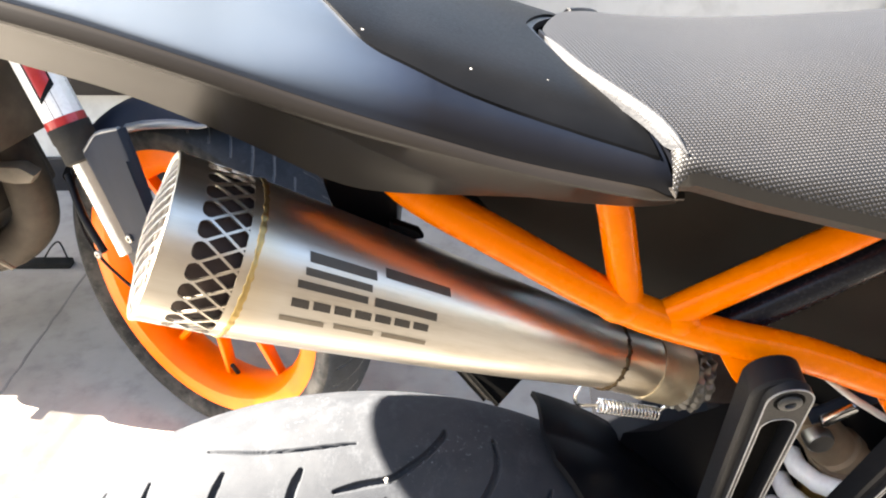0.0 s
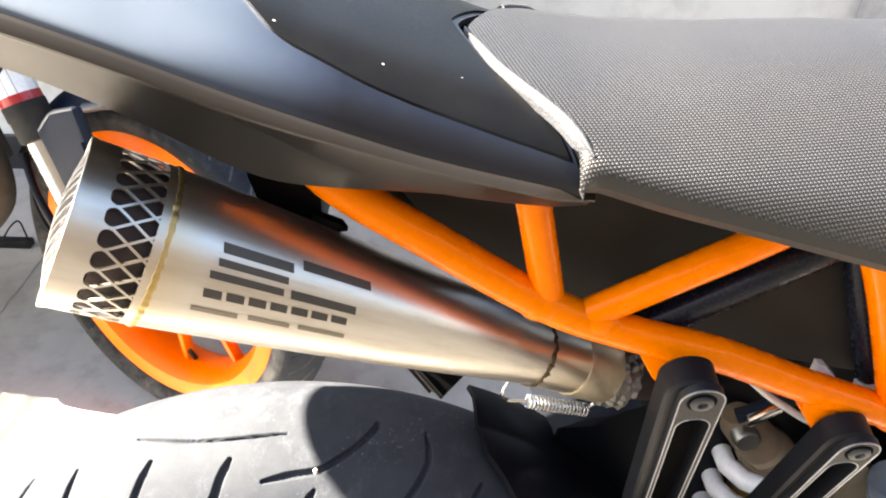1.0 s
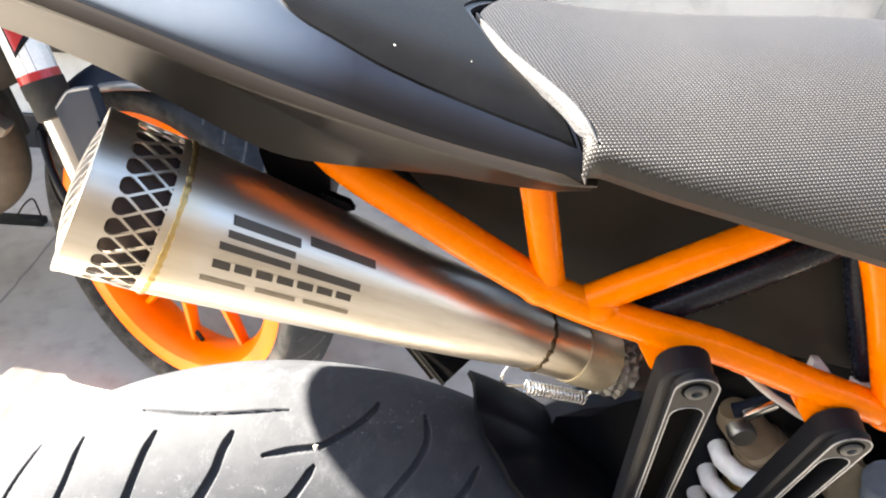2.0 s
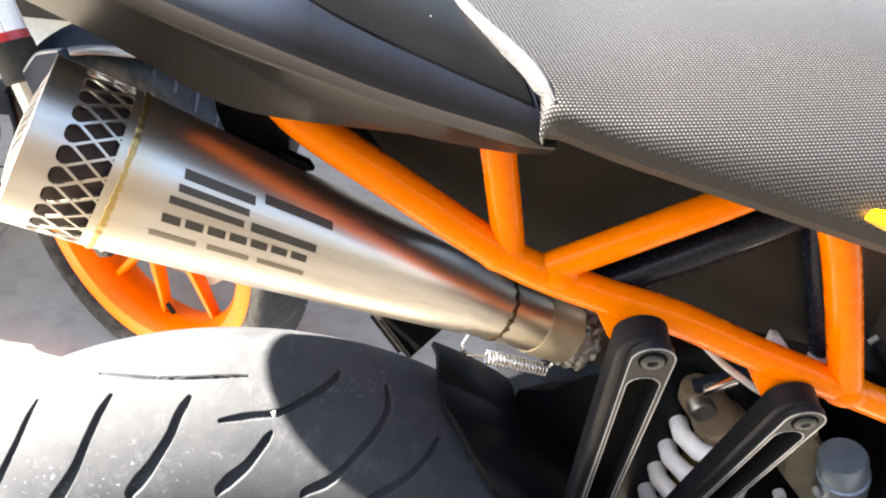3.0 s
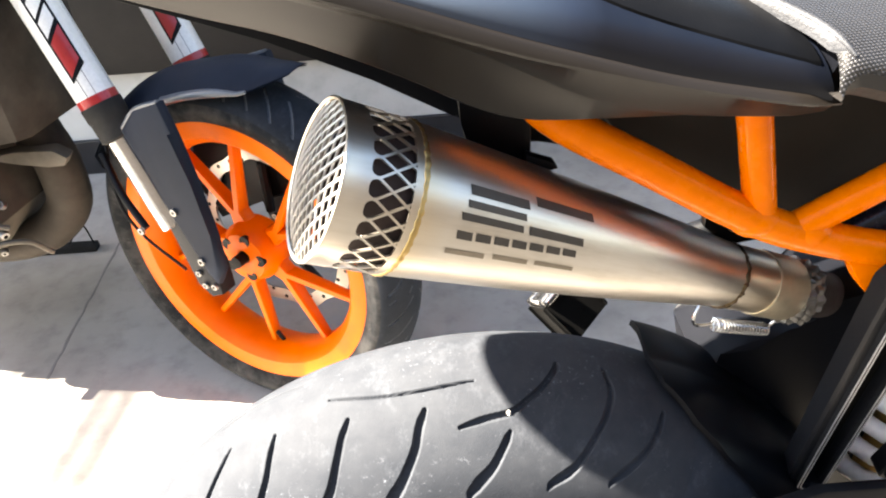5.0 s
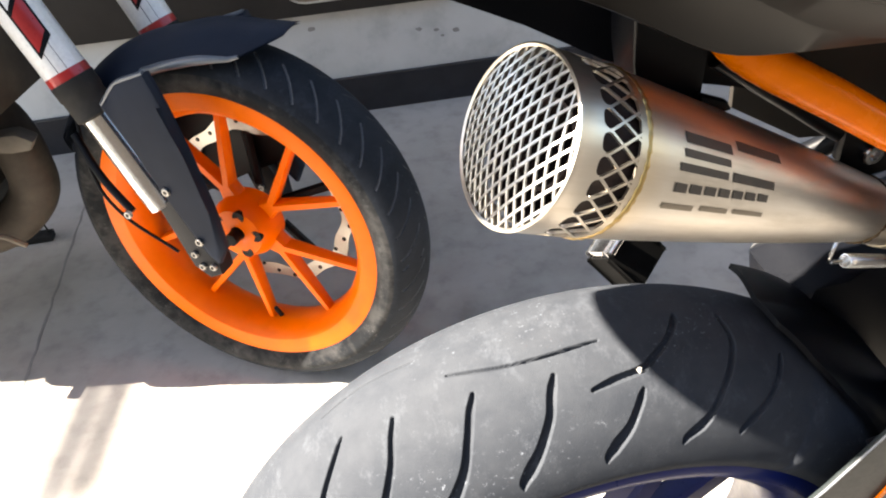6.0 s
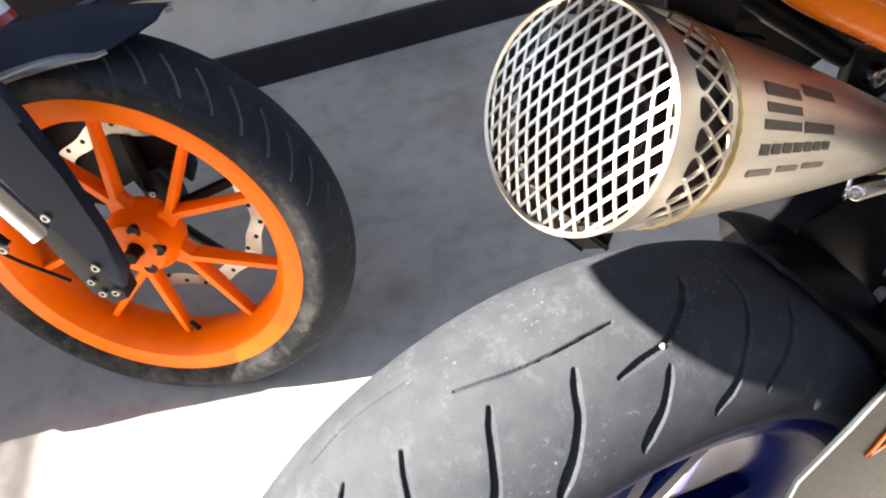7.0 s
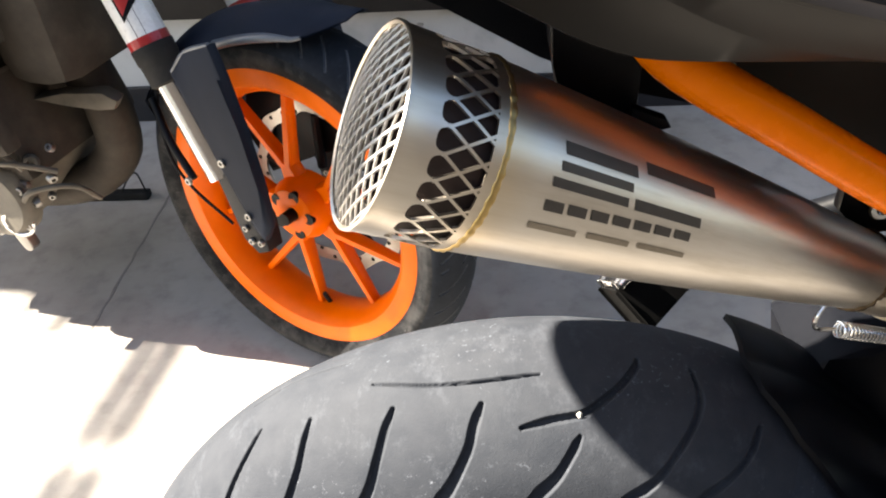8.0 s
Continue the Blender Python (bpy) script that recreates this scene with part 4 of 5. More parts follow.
def top_skin(x0, x1, n, fs, lift, mat, name, label, dip=0.0, dip0=0.0, thick=0.003):
    """Upper skin between two lines across the bike; fs lists the way across, minus on the near side."""
    bm = bmesh.new()
    rows = []
    for i in range(n + 1):
        row = []
        for q in fs:
            f = abs(q)
            xa, xb = x0(f), x1(f)
            x = xa + (xb - xa) * (1 - (1 - i / n) ** (1.6 if dip else 1.0))
            sink = dip * max(0.0, 1 - (xb - x) / 0.045) ** 2 + dip0 * max(0.0, 1 - (x - xa) / 0.03) ** 2
            sink *= min(1.0, 4.0 * (1 - f))
            row.append(skin_point(x, f, lift - sink, -1 if q < 0 else 1))
        rows.append(row)
    rows2 = [[p - Vector((0, 0, thick)) for p in r] for r in rows]
    rings(bm, rows, False)
    rings(bm, rows2, False)
    for k in (0, -1):
        rings(bm, [rows[k], rows2[k]], False)
        rings(bm, [[r[k] for r in rows], [r[k] for r in rows2]], False)
    bmesh.ops.remove_doubles(bm, verts=bm.verts[:], dist=1e-5)
    return part(name, bm, mat, bike, label)


def soften(f, fs, xs, reach=0.07):
    """A smooth line through a few stations."""
    return float(np.mean(np.interp([f + reach * k / 4 for k in range(-4, 5)], fs, xs)))


def welt(f):
    return soften(f, [0, 0.1, 0.2, 0.3, 0.4, 0.5, 0.6, 0.7, 0.85, 1.0], [0.041, 0.045, 0.050, 0.055, 0.063, 0.0715, 0.0785, 0.083, 0.0875, 0.0915], 0.04)


def split(f):
    return min(welt(f) - 0.003, soften(f, [0, 0.30, 0.40, 0.585, 0.64, 0.69, 0.725, 0.75, 0.77, 0.79, 0.80, 0.84], [-0.062, -0.050, -0.042, -0.028, -0.018, -0.004, 0.004, 0.014, 0.032, 0.054, 0.072, 0.086], 0.03))


# the panel's pale-to-dark fade is a painted sky reflection
top_skin(lambda f: -0.427, lambda f: welt(f) - 0.0005, 90, np.linspace(-1, 1, 121), 0.0, TAIL_SHEEN, "tail_panel", "satin blue-black tail panel with the sky's sheen painted as a fade")
top_skin(lambda f: split(f) - 0.001, lambda f: welt(f) - 0.0035, 24, np.linspace(-0.84, 0.84, 101), 0.0013, COWL, "seat_cowl", "black plastic cowl with specks of dust", 0.0, 0.0, 0.011)

# seat
SEAT_ROWS = [(0.0, 0.856, 0.885), (0.045, 0.845, 0.8725), (0.097, 0.836, 0.8675), (0.122, 0.829, 0.868), (0.172, 0.818, 0.871), (0.225, 0.806, 0.876), (0.30, 0.79, 0.878), (0.45, 0.77, 0.862), (0.6, 0.765, 0.858)]


def seat_row(f0, u, skirt):
    m = 60
    row = []
    for j in range(2 * m + 1):
        f = abs(j - m) / m
        x0 = welt(min(f * 1.0, 1.0)) + 0.002
        x = x0 + (0.6 - x0) * u
        lo, tp = interp(SEAT_ROWS, x)
        flare = float(np.interp(x, [0.05, 0.15, 0.3, 0.6], [0.0, 0.006, 0.016, 0.02]))
        half = CY - 0.247 + flare
        a = f * math.pi / 2
        y = half * math.sin(a) ** 0.95
        z = lo + 0.011 + (tp - lo - 0.011) * max(0.0, math.cos(a)) ** 0.9
        row.append(Vector((x, CY + y * (1 if j > m else -1), z)))
    return row


bm = bmesh.new()
us = [0.004, 0.01] + [0.01 + 0.99 * (k / 50) for k in range(1, 51)]
first = seat_row(0, us[0], 0)
tuck = [min(1.0, max(0.0, (abs(j / 60 - 1) - 0.62) / 0.3)) for j in range(len(first))]
rows = [[p + Vector((d * k, 0, e * k)) for p, k in zip(first, tuck)] for d, e in ((-0.0070, -0.0105), (-0.0066, -0.005), (-0.0038, -0.0008))]
for u in us:
    rows.append(seat_row(0, u, 0))
rings(bm, rows, False)
bmesh.ops.remove_doubles(bm, verts=bm.verts[:], dist=1e-6)
part("seat", bm, SEAT, bike, "black woven-vinyl seat cover")
for sgn in (-1, 1):
    bm = bmesh.new()
    rows = []
    for u in us:
        p = seat_row(0, u, 0)[0 if sgn < 0 else -1]
        lo, tp = interp(SEAT_ROWS, p.x)
        rows.append([p + Vector((0, 0, 0.001)), p + Vector((0, -sgn * 0.001, -0.006)), Vector((p.x, p.y - sgn * 0.008, lo - 0.001)), Vector((p.x, p.y - sgn * 0.04, lo))])
    start = rows[0]
    for dx, dz in ((-0.0038, -0.0008), (-0.0066, -0.005), (-0.0070, -0.0105)):
        rows.insert(0, [start[0] + Vector((dx, 0, dz)), start[1] + Vector((dx, 0, min(0.0, dz + 0.005)))] + [v + Vector((dx, 0, 0)) for v in start[2:]])
    rings(bm, rows, False)
    part("seat_skirt", bm, SEAT_SKIRT, bike, "plain dark seat skirt")
edge = seat_row(0, 0.004, 0)
for name, lo_f, hi_f, mat, size, label in (("seat_welt", 0.03, 0.86, SEAT_EDGE, 1.0, "pale worn seat welt"), ("seat_seam", 0.0, 0.06, BLACK_PLASTIC, 0.45, "dark seam along the seat's edge")):
    for sgn in (-1, 1):
        run = [(60 + sgn * j, j / 60) for j in range(61) if max(lo_f, 0.4 * (sgn > 0)) <= j / 60 <= hi_f]
        if len(run) < 3:
            continue
        grow = [size * min(1.0, 0.15 + 9 * (f - lo_f), 0.25 + 5 * (hi_f - f)) if size == 1.0 else size for _, f in run]
        bm = bmesh.new()
        tube(bm, [edge[j] + Vector((-0.0012, 0, 0.0002)) for j, _ in run], [0.0016 * k for k in grow], 10)
        rings(bm, [[edge[j] + Vector((dx * k, 0, dz * k)) for (j, _), k in zip(run, grow)] for dx, dz in ((-0.0008, 0.0010), (-0.0022, 0.0010), (-0.0034, 0.0003), (-0.0041, -0.0018), (-0.0044, -0.0044))], False)
        part(name, bm, mat, bike, label)
# inner wall that closes the seat's front
bm = bmesh.new()
rings(bm, [[p + Vector((0.001, (CY - p.y) * k, -d)) for p in edge[16:-16]] for k, d in ((0.0, 0.001), (0.03, 0.010), (0.10, 0.022), (0.30, 0.032))], False)
part("seat_base", bm, BLACK_PLASTIC, bike, "dark base under the seat's front edge")
bm = bmesh.new()
prism(bm, pose(0.2335, 0.2345, 0.823, -62, 0, 0), [(-0.016, 0.0), (-0.012, 0.005), (-0.004, 0.0062), (0.006, 0.0075), (0.02, 0.006), (0.026, -0.003), (0.018, -0.008), (0.004, -0.0055), (-0.008, -0.0045)], -0.0016, 0.0016, 0.0006)
part("sticker", bm, YELLOW, bike, "crumpled yellow sticker on the seat flank")

# passenger peg bracket: two slotted arms
BK = pose(0, 0.256, 0.71, 14, 0, 0)
for top, foot, dx, r1, back in (((0.1634, 0.0129), (0.1845, -0.215), -0.003, 0.0132, 0.019), ((0.2620, -0.0343), (0.2500, -0.215), -0.0015, 0.0126, 0.018)):
    body = stadium((top[0] - 0.003, top[1] - 0.002), (foot[0] + dx, foot[1]), 0.0136, r1, 14)
    slim = stadium((top[0] - 0.003, top[1] - 0.002), (foot[0] + dx, foot[1]), 0.0120, r1 - 0.0016, 14)
    pocket = stadium(Vector(top).lerp(Vector(foot), 0.105), foot, 0.0086, 0.0074, 14)
    bm = bmesh.new()
    rows = [[bm.verts.new(BK @ Vector((x, y, z))) for x, z in pts] for pts, y in ((body, back), (body, 0.0055), (slim, 0.004), (pocket, 0.004), (pocket, 0.0135))]
    for u_, v_ in zip(rows, rows[1:]):
        for i in range(len(body)):
            j = (i + 1) % len(body)
            bm.faces.new((u_[i], u_[j], v_[j], v_[i]))
    bm.faces.new(rows[0])
    bm.faces.new(rows[-1])
    bmesh.ops.recalc_face_normals(bm, faces=bm.faces)
    arm = part("peg_bracket_arm", bm, ARM_BLACK, bike, "black cast peg bracket arm")
    # raised rim round the slot
    p, q = Vector(top), Vector(foot)
    for r, y0 in ((0.0112, 0.0),):
        bm = bmesh.new()
        loop = stadium(top, foot, r, r - 0.001, 14)
        inner = stadium(p.lerp(q, 0.105), foot, r - 0.0026, r - 0.0034, 14)
        a = [bm.verts.new(BK @ Vector((x, 0.0045, z))) for x, z in loop]
        b = [bm.verts.new(BK @ Vector((x, 0.0, z))) for x, z in [((x - (p.x + q.x) / 2) * 0.97 + (p.x + q.x) / 2, (z - (p.y + q.y) / 2) * 0.995 + (p.y + q.y) / 2) for x, z in loop]]
        c = [bm.verts.new(BK @ Vector((x, 0.0, z))) for x, z in inner]
        d = [bm.verts.new(BK @ Vector((x, 0.006, z))) for x, z in inner]
        k = len(loop)
        for u_, v_ in ((a, b), (b, c), (c, d)):
            for i in range(k):
                j = (i + 1) % k
                bm.faces.new((u_[i], u_[j], v_[j], v_[i]))
        part("raised_rim", bm, ARM_BLACK, arm, "raised rim of the slot")
        # blacker than the arm: the recess's shade is put into the floor's colour
        bm = bmesh.new()
        prism(bm, BK, inner, 0.0115, 0.0130, 0.0)
        part("slot_floor", bm, PEG_BLACK, arm, "slot floor blackened for the shade in the recess")
        # thin pale tubes put the light on the worn rim edges into colour
        for pts_, rr in ((loop, 0.0006), (inner, 0.0005)):
            bm = bmesh.new()
            cx, cz = (p.x + q.x) / 2, (p.y + q.y) / 2
            ring = [BK @ Vector(((x - cx) * (0.97 if rr > 0.00055 else 1.0) + cx, 0.0, (z - cz) * (0.995 if rr > 0.00055 else 1.0) + cz)) for x, z in pts_]
            tube(bm, ring + ring[:2], rr * 0.75, 6)
            part("edge_glint_line", bm, EDGE_GLINT, arm, "bright line painted for light on the worn edge")
    bm = bmesh.new()
    m = BK @ Matrix.Translation((top[0], 0.001, top[1]))
    bolt(bm, m, 0.0056, 0.003)
    part("bolt", bm, BOLT_GREY, arm, "grey socket-head bolt")
    bm = bmesh.new()
    lathe(bm, m, [(-0.0014, 0.0056), (-0.0014, 0.0071), (-0.0004, 0.0074)], 24)
    part("counterbore", bm, PEG_BLACK, arm)

# shock absorber
S0, S1 = Vector((0.290, 0.362, 0.655)), Vector((0.282, 0.368, 0.485))
seat_at = S0.lerp(S1, 0.56)
lug = seat_at + Vector((-0.030, 0.0, 0.034))
bm = bmesh.new()
tube(bm, [seat_at, seat_at.lerp(lug, 0.25), seat_at.lerp(lug, 0.3), lug, lug + Vector((-0.004, 0, 0.008))], [0.020, 0.019, 0.0165, 0.0145, 0.010], 18)
shock = part("shock_absorber", bm, RUSTY, bike, "rusty shock absorber lug")
bm = bmesh.new()
tube(bm, [lug + Vector((0, -0.019, -0.002)), lug + Vector((0, -0.017, -0.002)), lug + Vector((0, 0.017, -0.002)), lug + Vector((0, 0.019, -0.002))], [0.008, 0.0095, 0.0095, 0.008], 16)
part("pivot_bolt", bm, DULL_STEEL, shock, "dull steel pivot bolt")
bm = bmesh.new()
tube(bm, [S0.lerp(S1, 0.545), S0.lerp(S1, 0.55), S0.lerp(S1, 0.565), S0.lerp(S1, 0.57)], [0.020, 0.024, 0.024, 0.020], 24)
part("spring_seat", bm, RUSTY, shock, "rust-stained spring seat")
bm = bmesh.new()
tube(bm, [S0.lerp(S1, 0.58), S0.lerp(S1, 1.3)], 0.0165, 20)
part("damper_body", bm, GOLD, shock, "gold damper body")
bm = bmesh.new()
helix(bm, S0.lerp(S1, 0.55), S0.lerp(S1, 1.28), 0.031, 0.0074, 4.6, 12, -1.5)
part("coil_spring", bm, WHITE_SPRING, shock, "white coil spring")

# gearbox ahead of the wheel, in the dark
bm = bmesh.new()
prism(bm, FX, [(0.36, 0.20), (0.40, 0.60), (0.46, 0.66), (0.80, 0.66), (0.80, 0.14), (0.42, 0.12)], 0.27, 0.46, 0.02)
gearbox = part("gearbox", bm, BLACK_METAL, bike, "dark dusty gearbox casing")
bm = bmesh.new()
tube(bm, [(0.347, 0.322, 0.586), (0.348, 0.322, 0.584), (0.358, 0.327, 0.566), (0.3585, 0.3272, 0.565), (0.360, 0.328, 0.562), (0.3605, 0.3282, 0.561), (0.40, 0.345, 0.48)], [0.014, 0.016, 0.016, 0.0175, 0.0175, 0.016, 0.016], 20)
part("master_cylinder", bm, BLUE_STEEL, bike, "blue-grey steel cylinder behind the bracket")
bm = bmesh.new()
prism(bm, axes((0, 0.335, 0), (1, 0, 0), (0, 1, 0), (0, 0, 1)), [(0.316, 0.586), (0.334, 0.594), (0.342, 0.572), (0.362, 0.548), (0.405, 0.535), (0.405, 0.505), (0.35, 0.518), (0.325, 0.545)], 0.0, 0.03, 0.005)
cast = part("brake_casting", bm, TAN_CAST, bike, "dusty tan casting below the steel cylinder")
for x, z, r in ((0.326, 0.531, 0.0045), (0.344, 0.520, 0.0035), (0.352, 0.538, 0.003)):
    bm = bmesh.new()
    bolt(bm, FX @ Matrix.Translation((x, 0.333, z)), r, 0.006, 14)
    part("bolt", bm, PALE, cast, "pale corroded bolt head")

# mudguard in front of the tyre, chain-side fender and swingarm
bm = bmesh.new()
rows = []
for k in range(63):
    ax = -0.058 + 0.124 * k / 62
    a0 = float(np.interp(ax, [-0.058, -0.045, -0.036, -0.030, -0.022, -0.005, 0.02, 0.041, 0.0535, 0.066], [22, 44, 59, 66.5, 65.8, 65.4, 64.0, 59.3, 53.3, 38]))
    rt = TYRE_R + TYRE_H * math.sqrt(max(0.0, 1 - (ax / TYRE_W) ** 2))
    row = []
    for j in range(25):
        f = j / 24
        a = math.radians(a0 * (1 - f) - 25 * f)
        lift = 0.006 + 0.014 * min(1.0, max(0.0, -ax / 0.03)) * math.exp(-f * 3) + 0.012 * f
        row.append(RW @ Vector(((rt + lift) * math.cos(a), -ax, (rt + lift) * math.sin(a))))
    rows.append(row)
rings(bm, rows, False)
out2 = [[p + (p - RW.translation).normalized() * 0.004 for p in r] for r in rows]
rings(bm, out2, False)
rings(bm, [[r[0] for r in rows], [r[0] for r in out2]], False)
rings(bm, [rows[-1], out2[-1]], False)
part("rear_hugger", bm, BLACK_PLASTIC, bike, "glossy black pointed tyre hugger")
bm = bmesh.new()
prism(bm, FX, [(0.118, 0.556), (0.135, 0.566), (0.152, 0.583), (0.178, 0.584), (0.191, 0.588), (0.203, 0.614), (0.30, 0.645), (0.40, 0.61), (0.40, 0.40), (0.30, 0.36), (0.20, 0.40), (0.13, 0.50)], 0.375, 0.45, 0.008)
part("inner_fender", bm, BLACK_PLASTIC, bike, "black inner rear fender")
bm = bmesh.new()
prism(bm, axes((0, 0.236, 0), (1, 0, 0), (0, 1, 0), (0, 0, 1)), [(-0.10, 0.335), (-0.06, 0.345), (0.04, 0.37), (0.055, 0.41), (0.057, 0.462), (0.085, 0.508), (0.112, 0.562), (0.16, 0.518), (0.32, 0.48), (0.45, 0.44), (0.45, 0.34), (0.20, 0.28), (-0.06, 0.262), (-0.10, 0.275)], 0.022, 0.0252, 0.0008)
arm = part("swingarm", bm, GREY_ARM, bike, "grey-green swingarm side plate")
# pale tube for the glint along the plate's worn edge
bm = bmesh.new()
tube(bm, [(0.04, 0.2575, 0.37), (0.055, 0.2575, 0.41), (0.057, 0.2575, 0.462), (0.085, 0.2575, 0.508), (0.112, 0.2575, 0.562)], 0.0009, 8)
part("edge_glint_line", bm, EDGE_GLINT, arm, "bright line painted for light on the plate's worn edge")
bm = bmesh.new()
for p, q in (((0.134, 0.500), (0.120, 0.452)), ((0.134, 0.500), (0.170, 0.468)), ((0.170, 0.468), (0.120, 0.452))):
    prism(bm, axes((0, 0.2562, 0), (1, 0, 0), (0, 1, 0), (0, 0, 1)), stadium(p, q, 0.0022, 0.0022, 4), 0.0, 0.0012, 0.0)
part("sticker", bm, ORANGE, arm, "orange triangle outline sticker")
bm = bmesh.new()
prism(bm, FX, [(-0.10, 0.335), (0.12, 0.50), (0.45, 0.44), (0.45, 0.34), (0.20, 0.28), (-0.10, 0.275)], 0.425, 0.447, 0.004)
part("swingarm_far_beam", bm, BLACK_METAL, bike)
bm = bmesh.new()
tube(bm, [(-0.075, 0.20, 0.306), (-0.05, 0.47, 0.306)], 0.012, 16)
part("axle", bm, DULL_STEEL, bike)

bm = bmesh.new()
prism(bm, FX, [(0.112, 0.535), (0.16, 0.555), (0.36, 0.555), (0.36, 0.44), (0.16, 0.47)], 0.264, 0.272, 0.003)
part("chain_guard", bm, BLACK_METAL, bike, "black guard above the swingarm")

# under the tail: bracket, number-plate arm, hanger
bm = bmesh.new()
prism(bm, FX, [(-0.062, 0.865), (-0.057, 0.805), (-0.05, 0.768), (-0.026, 0.768), (-0.022, 0.776), (-0.022, 0.865)], 0.314, 0.385, 0.003)
under = part("undertail_box", bm, BLACK_PLASTIC, bike, "black undertail box")
bm = bmesh.new()
prism(bm, FX, [(-0.026, 0.789), (-0.012, 0.7835), (-0.0095, 0.7795), (-0.026, 0.776)], 0.307, 0.3135, 0.0015)
part("tab", bm, BLACK_PLASTIC, under)
pipe("undertail_stay", [(0.0, 0.345, 0.79), (0.05, 0.35, 0.755), (0.10, 0.352, 0.722), (0.16, 0.36, 0.70)], 0.0075, BLACK_METAL, 12)
bm = bmesh.new()
prism(bm, FX, [(0.085, 0.735), (0.125, 0.722), (0.122, 0.700), (0.10, 0.697), (0.086, 0.712)], 0.342, 0.350, 0.002)
hang = part("muffler_hanger", bm, BLACK_METAL, bike)
bm = bmesh.new()
bolt(bm, FX @ Matrix.Translation((0.104, 0.342, 0.716)), 0.0065, 0.005)
part("bolt", bm, CHROME, hang, "bright hanger bolt")

# far-side passenger peg
bm = bmesh.new()
pv = Vector((0.69, 0.59, 0.42)).normalized()
pn = Vector((-0.33, 0.758, -0.523))
pn = (pn - pv * pn.dot(pv)).normalized()
pg = axes((0.049, 0.491, 0.489), pv.cross(pn), pn, pv)
block(bm, (0.0, 0.0, 0.0), (0.041, 0.030, 0.046), 0.003, pg)
peg = part("far_foot_peg", bm, PEG_BLACK, bike, "black rubber passenger peg")
bm = bmesh.new()
block(bm, (0.0415, 0.002, 0.002), (0.050, 0.026, 0.020), 0.002, pg)
part("peg_end", bm, CHROME, peg, "bright worn peg end")
bm = bmesh.new()
tube(bm, [pg @ Vector((0.046, -0.002, 0.004)), pg @ Vector((0.046, -0.002, 0.024))], 0.0035, 12)
part("peg_pin", bm, CHROME, peg)
bm = bmesh.new()
tube(bm, smooth_path([pg @ Vector((0.02, 0.02, 0.04)), (0.11, 0.50, 0.58), (0.17, 0.46, 0.64), (0.24, 0.445, 0.70)]), 0.009, 12)
part("far_peg_arm", bm, BLACK_METAL, bike)

# ---------------------------------------------------------------- the motorcycle behind: front end
other = thing("motorcycle", (-0.367, 0.98, 0.0), "second parked motorcycle with orange front wheel and white fork tubes", "motorcycle")
FW = wheel_axes((-0.367, 0.980, 0.288), (-0.475, -0.878, 0.062))
fr = 0.293
FPROF = profile(0.250, fr - 0.250, 0.055, (0.0435, 0.230), 70)


def dig_front(T, A, RR):
    u = T * 0.29 / 0.041 + np.abs(A) * 27.0
    f = np.abs(u - np.floor(u) - 0.5)
    side = (np.abs(A) > 0.010) & (np.abs(A) < 0.047)
    return 0.0022 * np.clip((0.045 - f) / 0.02, 0, 1) * side * (RR > 0.262)


turn = np.linspace(0, 2 * math.pi, 1921)
P = tyre_rows(turn, FPROF, FW, dig_front)
front_tyre = grid_mesh("front_tyre", P, RUBBER_FRONT, other, label="black front tyre with dusty slanted grooves")
front_tyre.data.materials.append(GROOVE_DUST)
front_tyre.data.materials.append(RUBBER_SIDE)
T, A = np.meshgrid(turn, FPROF[:, 0], indexing="ij")
dug = dig_front(T, A, np.broadcast_to(FPROF[:, 1], T.shape)) > 0.0012
dug = dug[:-1, :-1] | dug[1:, 1:]
wall_side = np.broadcast_to(FPROF[:, 1], T.shape)[:-1, :-1] < 0.262
front_tyre.data.polygons.foreach_set("material_index", np.where(dug, 1, np.where(wall_side, 2, 0)).reshape(-1).astype(np.int32))
bm = bmesh.new()
lathe(bm, FW, [(-0.043, 0.205), (-0.046, 0.227), (-0.044, 0.233), (-0.038, 0.232), (-0.034, 0.218), (-0.02, 0.206), (0.02, 0.206), (0.034, 0.218), (0.038, 0.232), (0.044, 0.233), (0.046, 0.227), (0.043, 0.205), (0.034, 0.197), (0.014, 0.188), (-0.014, 0.188), (-0.034, 0.197), (-0.043, 0.205)], 120)
rim = part("front_rim", bm, ORANGE_RIM, other, "orange cast front rim")
for i in range(5):
    part("spoke", spoke_y(FW, math.radians(72 * i + 38), 0.066, 0.197, 0.0145, 0.0105, 0.022, 0.315, 0.16, 0.0, True), ORANGE_RIM, rim)
bm = bmesh.new()
lathe(bm, FW, [(-0.036, 0.012), (-0.040, 0.022), (-0.036, 0.040), (-0.016, 0.052), (0.016, 0.052), (0.03, 0.040), (0.03, 0.012)], 40)
part("hub", bm, ORANGE_RIM, rim)
# black caps on the hub face put the recesses' shade in as colour
for k in range(5):
    bm = bmesh.new()
    a = math.radians(72 * k + 2)
    lathe(bm, FW @ Matrix.Translation((0.033 * math.cos(a), 0, 0.033 * math.sin(a))), [(-0.0378, 0.0005), (-0.0385, 0.0095), (-0.030, 0.0100)], 14)
    part("dark_recess_cap", bm, BLACK_METAL, rim)
bm = bmesh.new()
lathe(bm, FW, [(-0.055, 0.0005), (-0.055, 0.010), (0.06, 0.010), (0.06, 0.0005)], 20)
part("axle", bm, BLACK_METAL, other)
bm = bmesh.new()
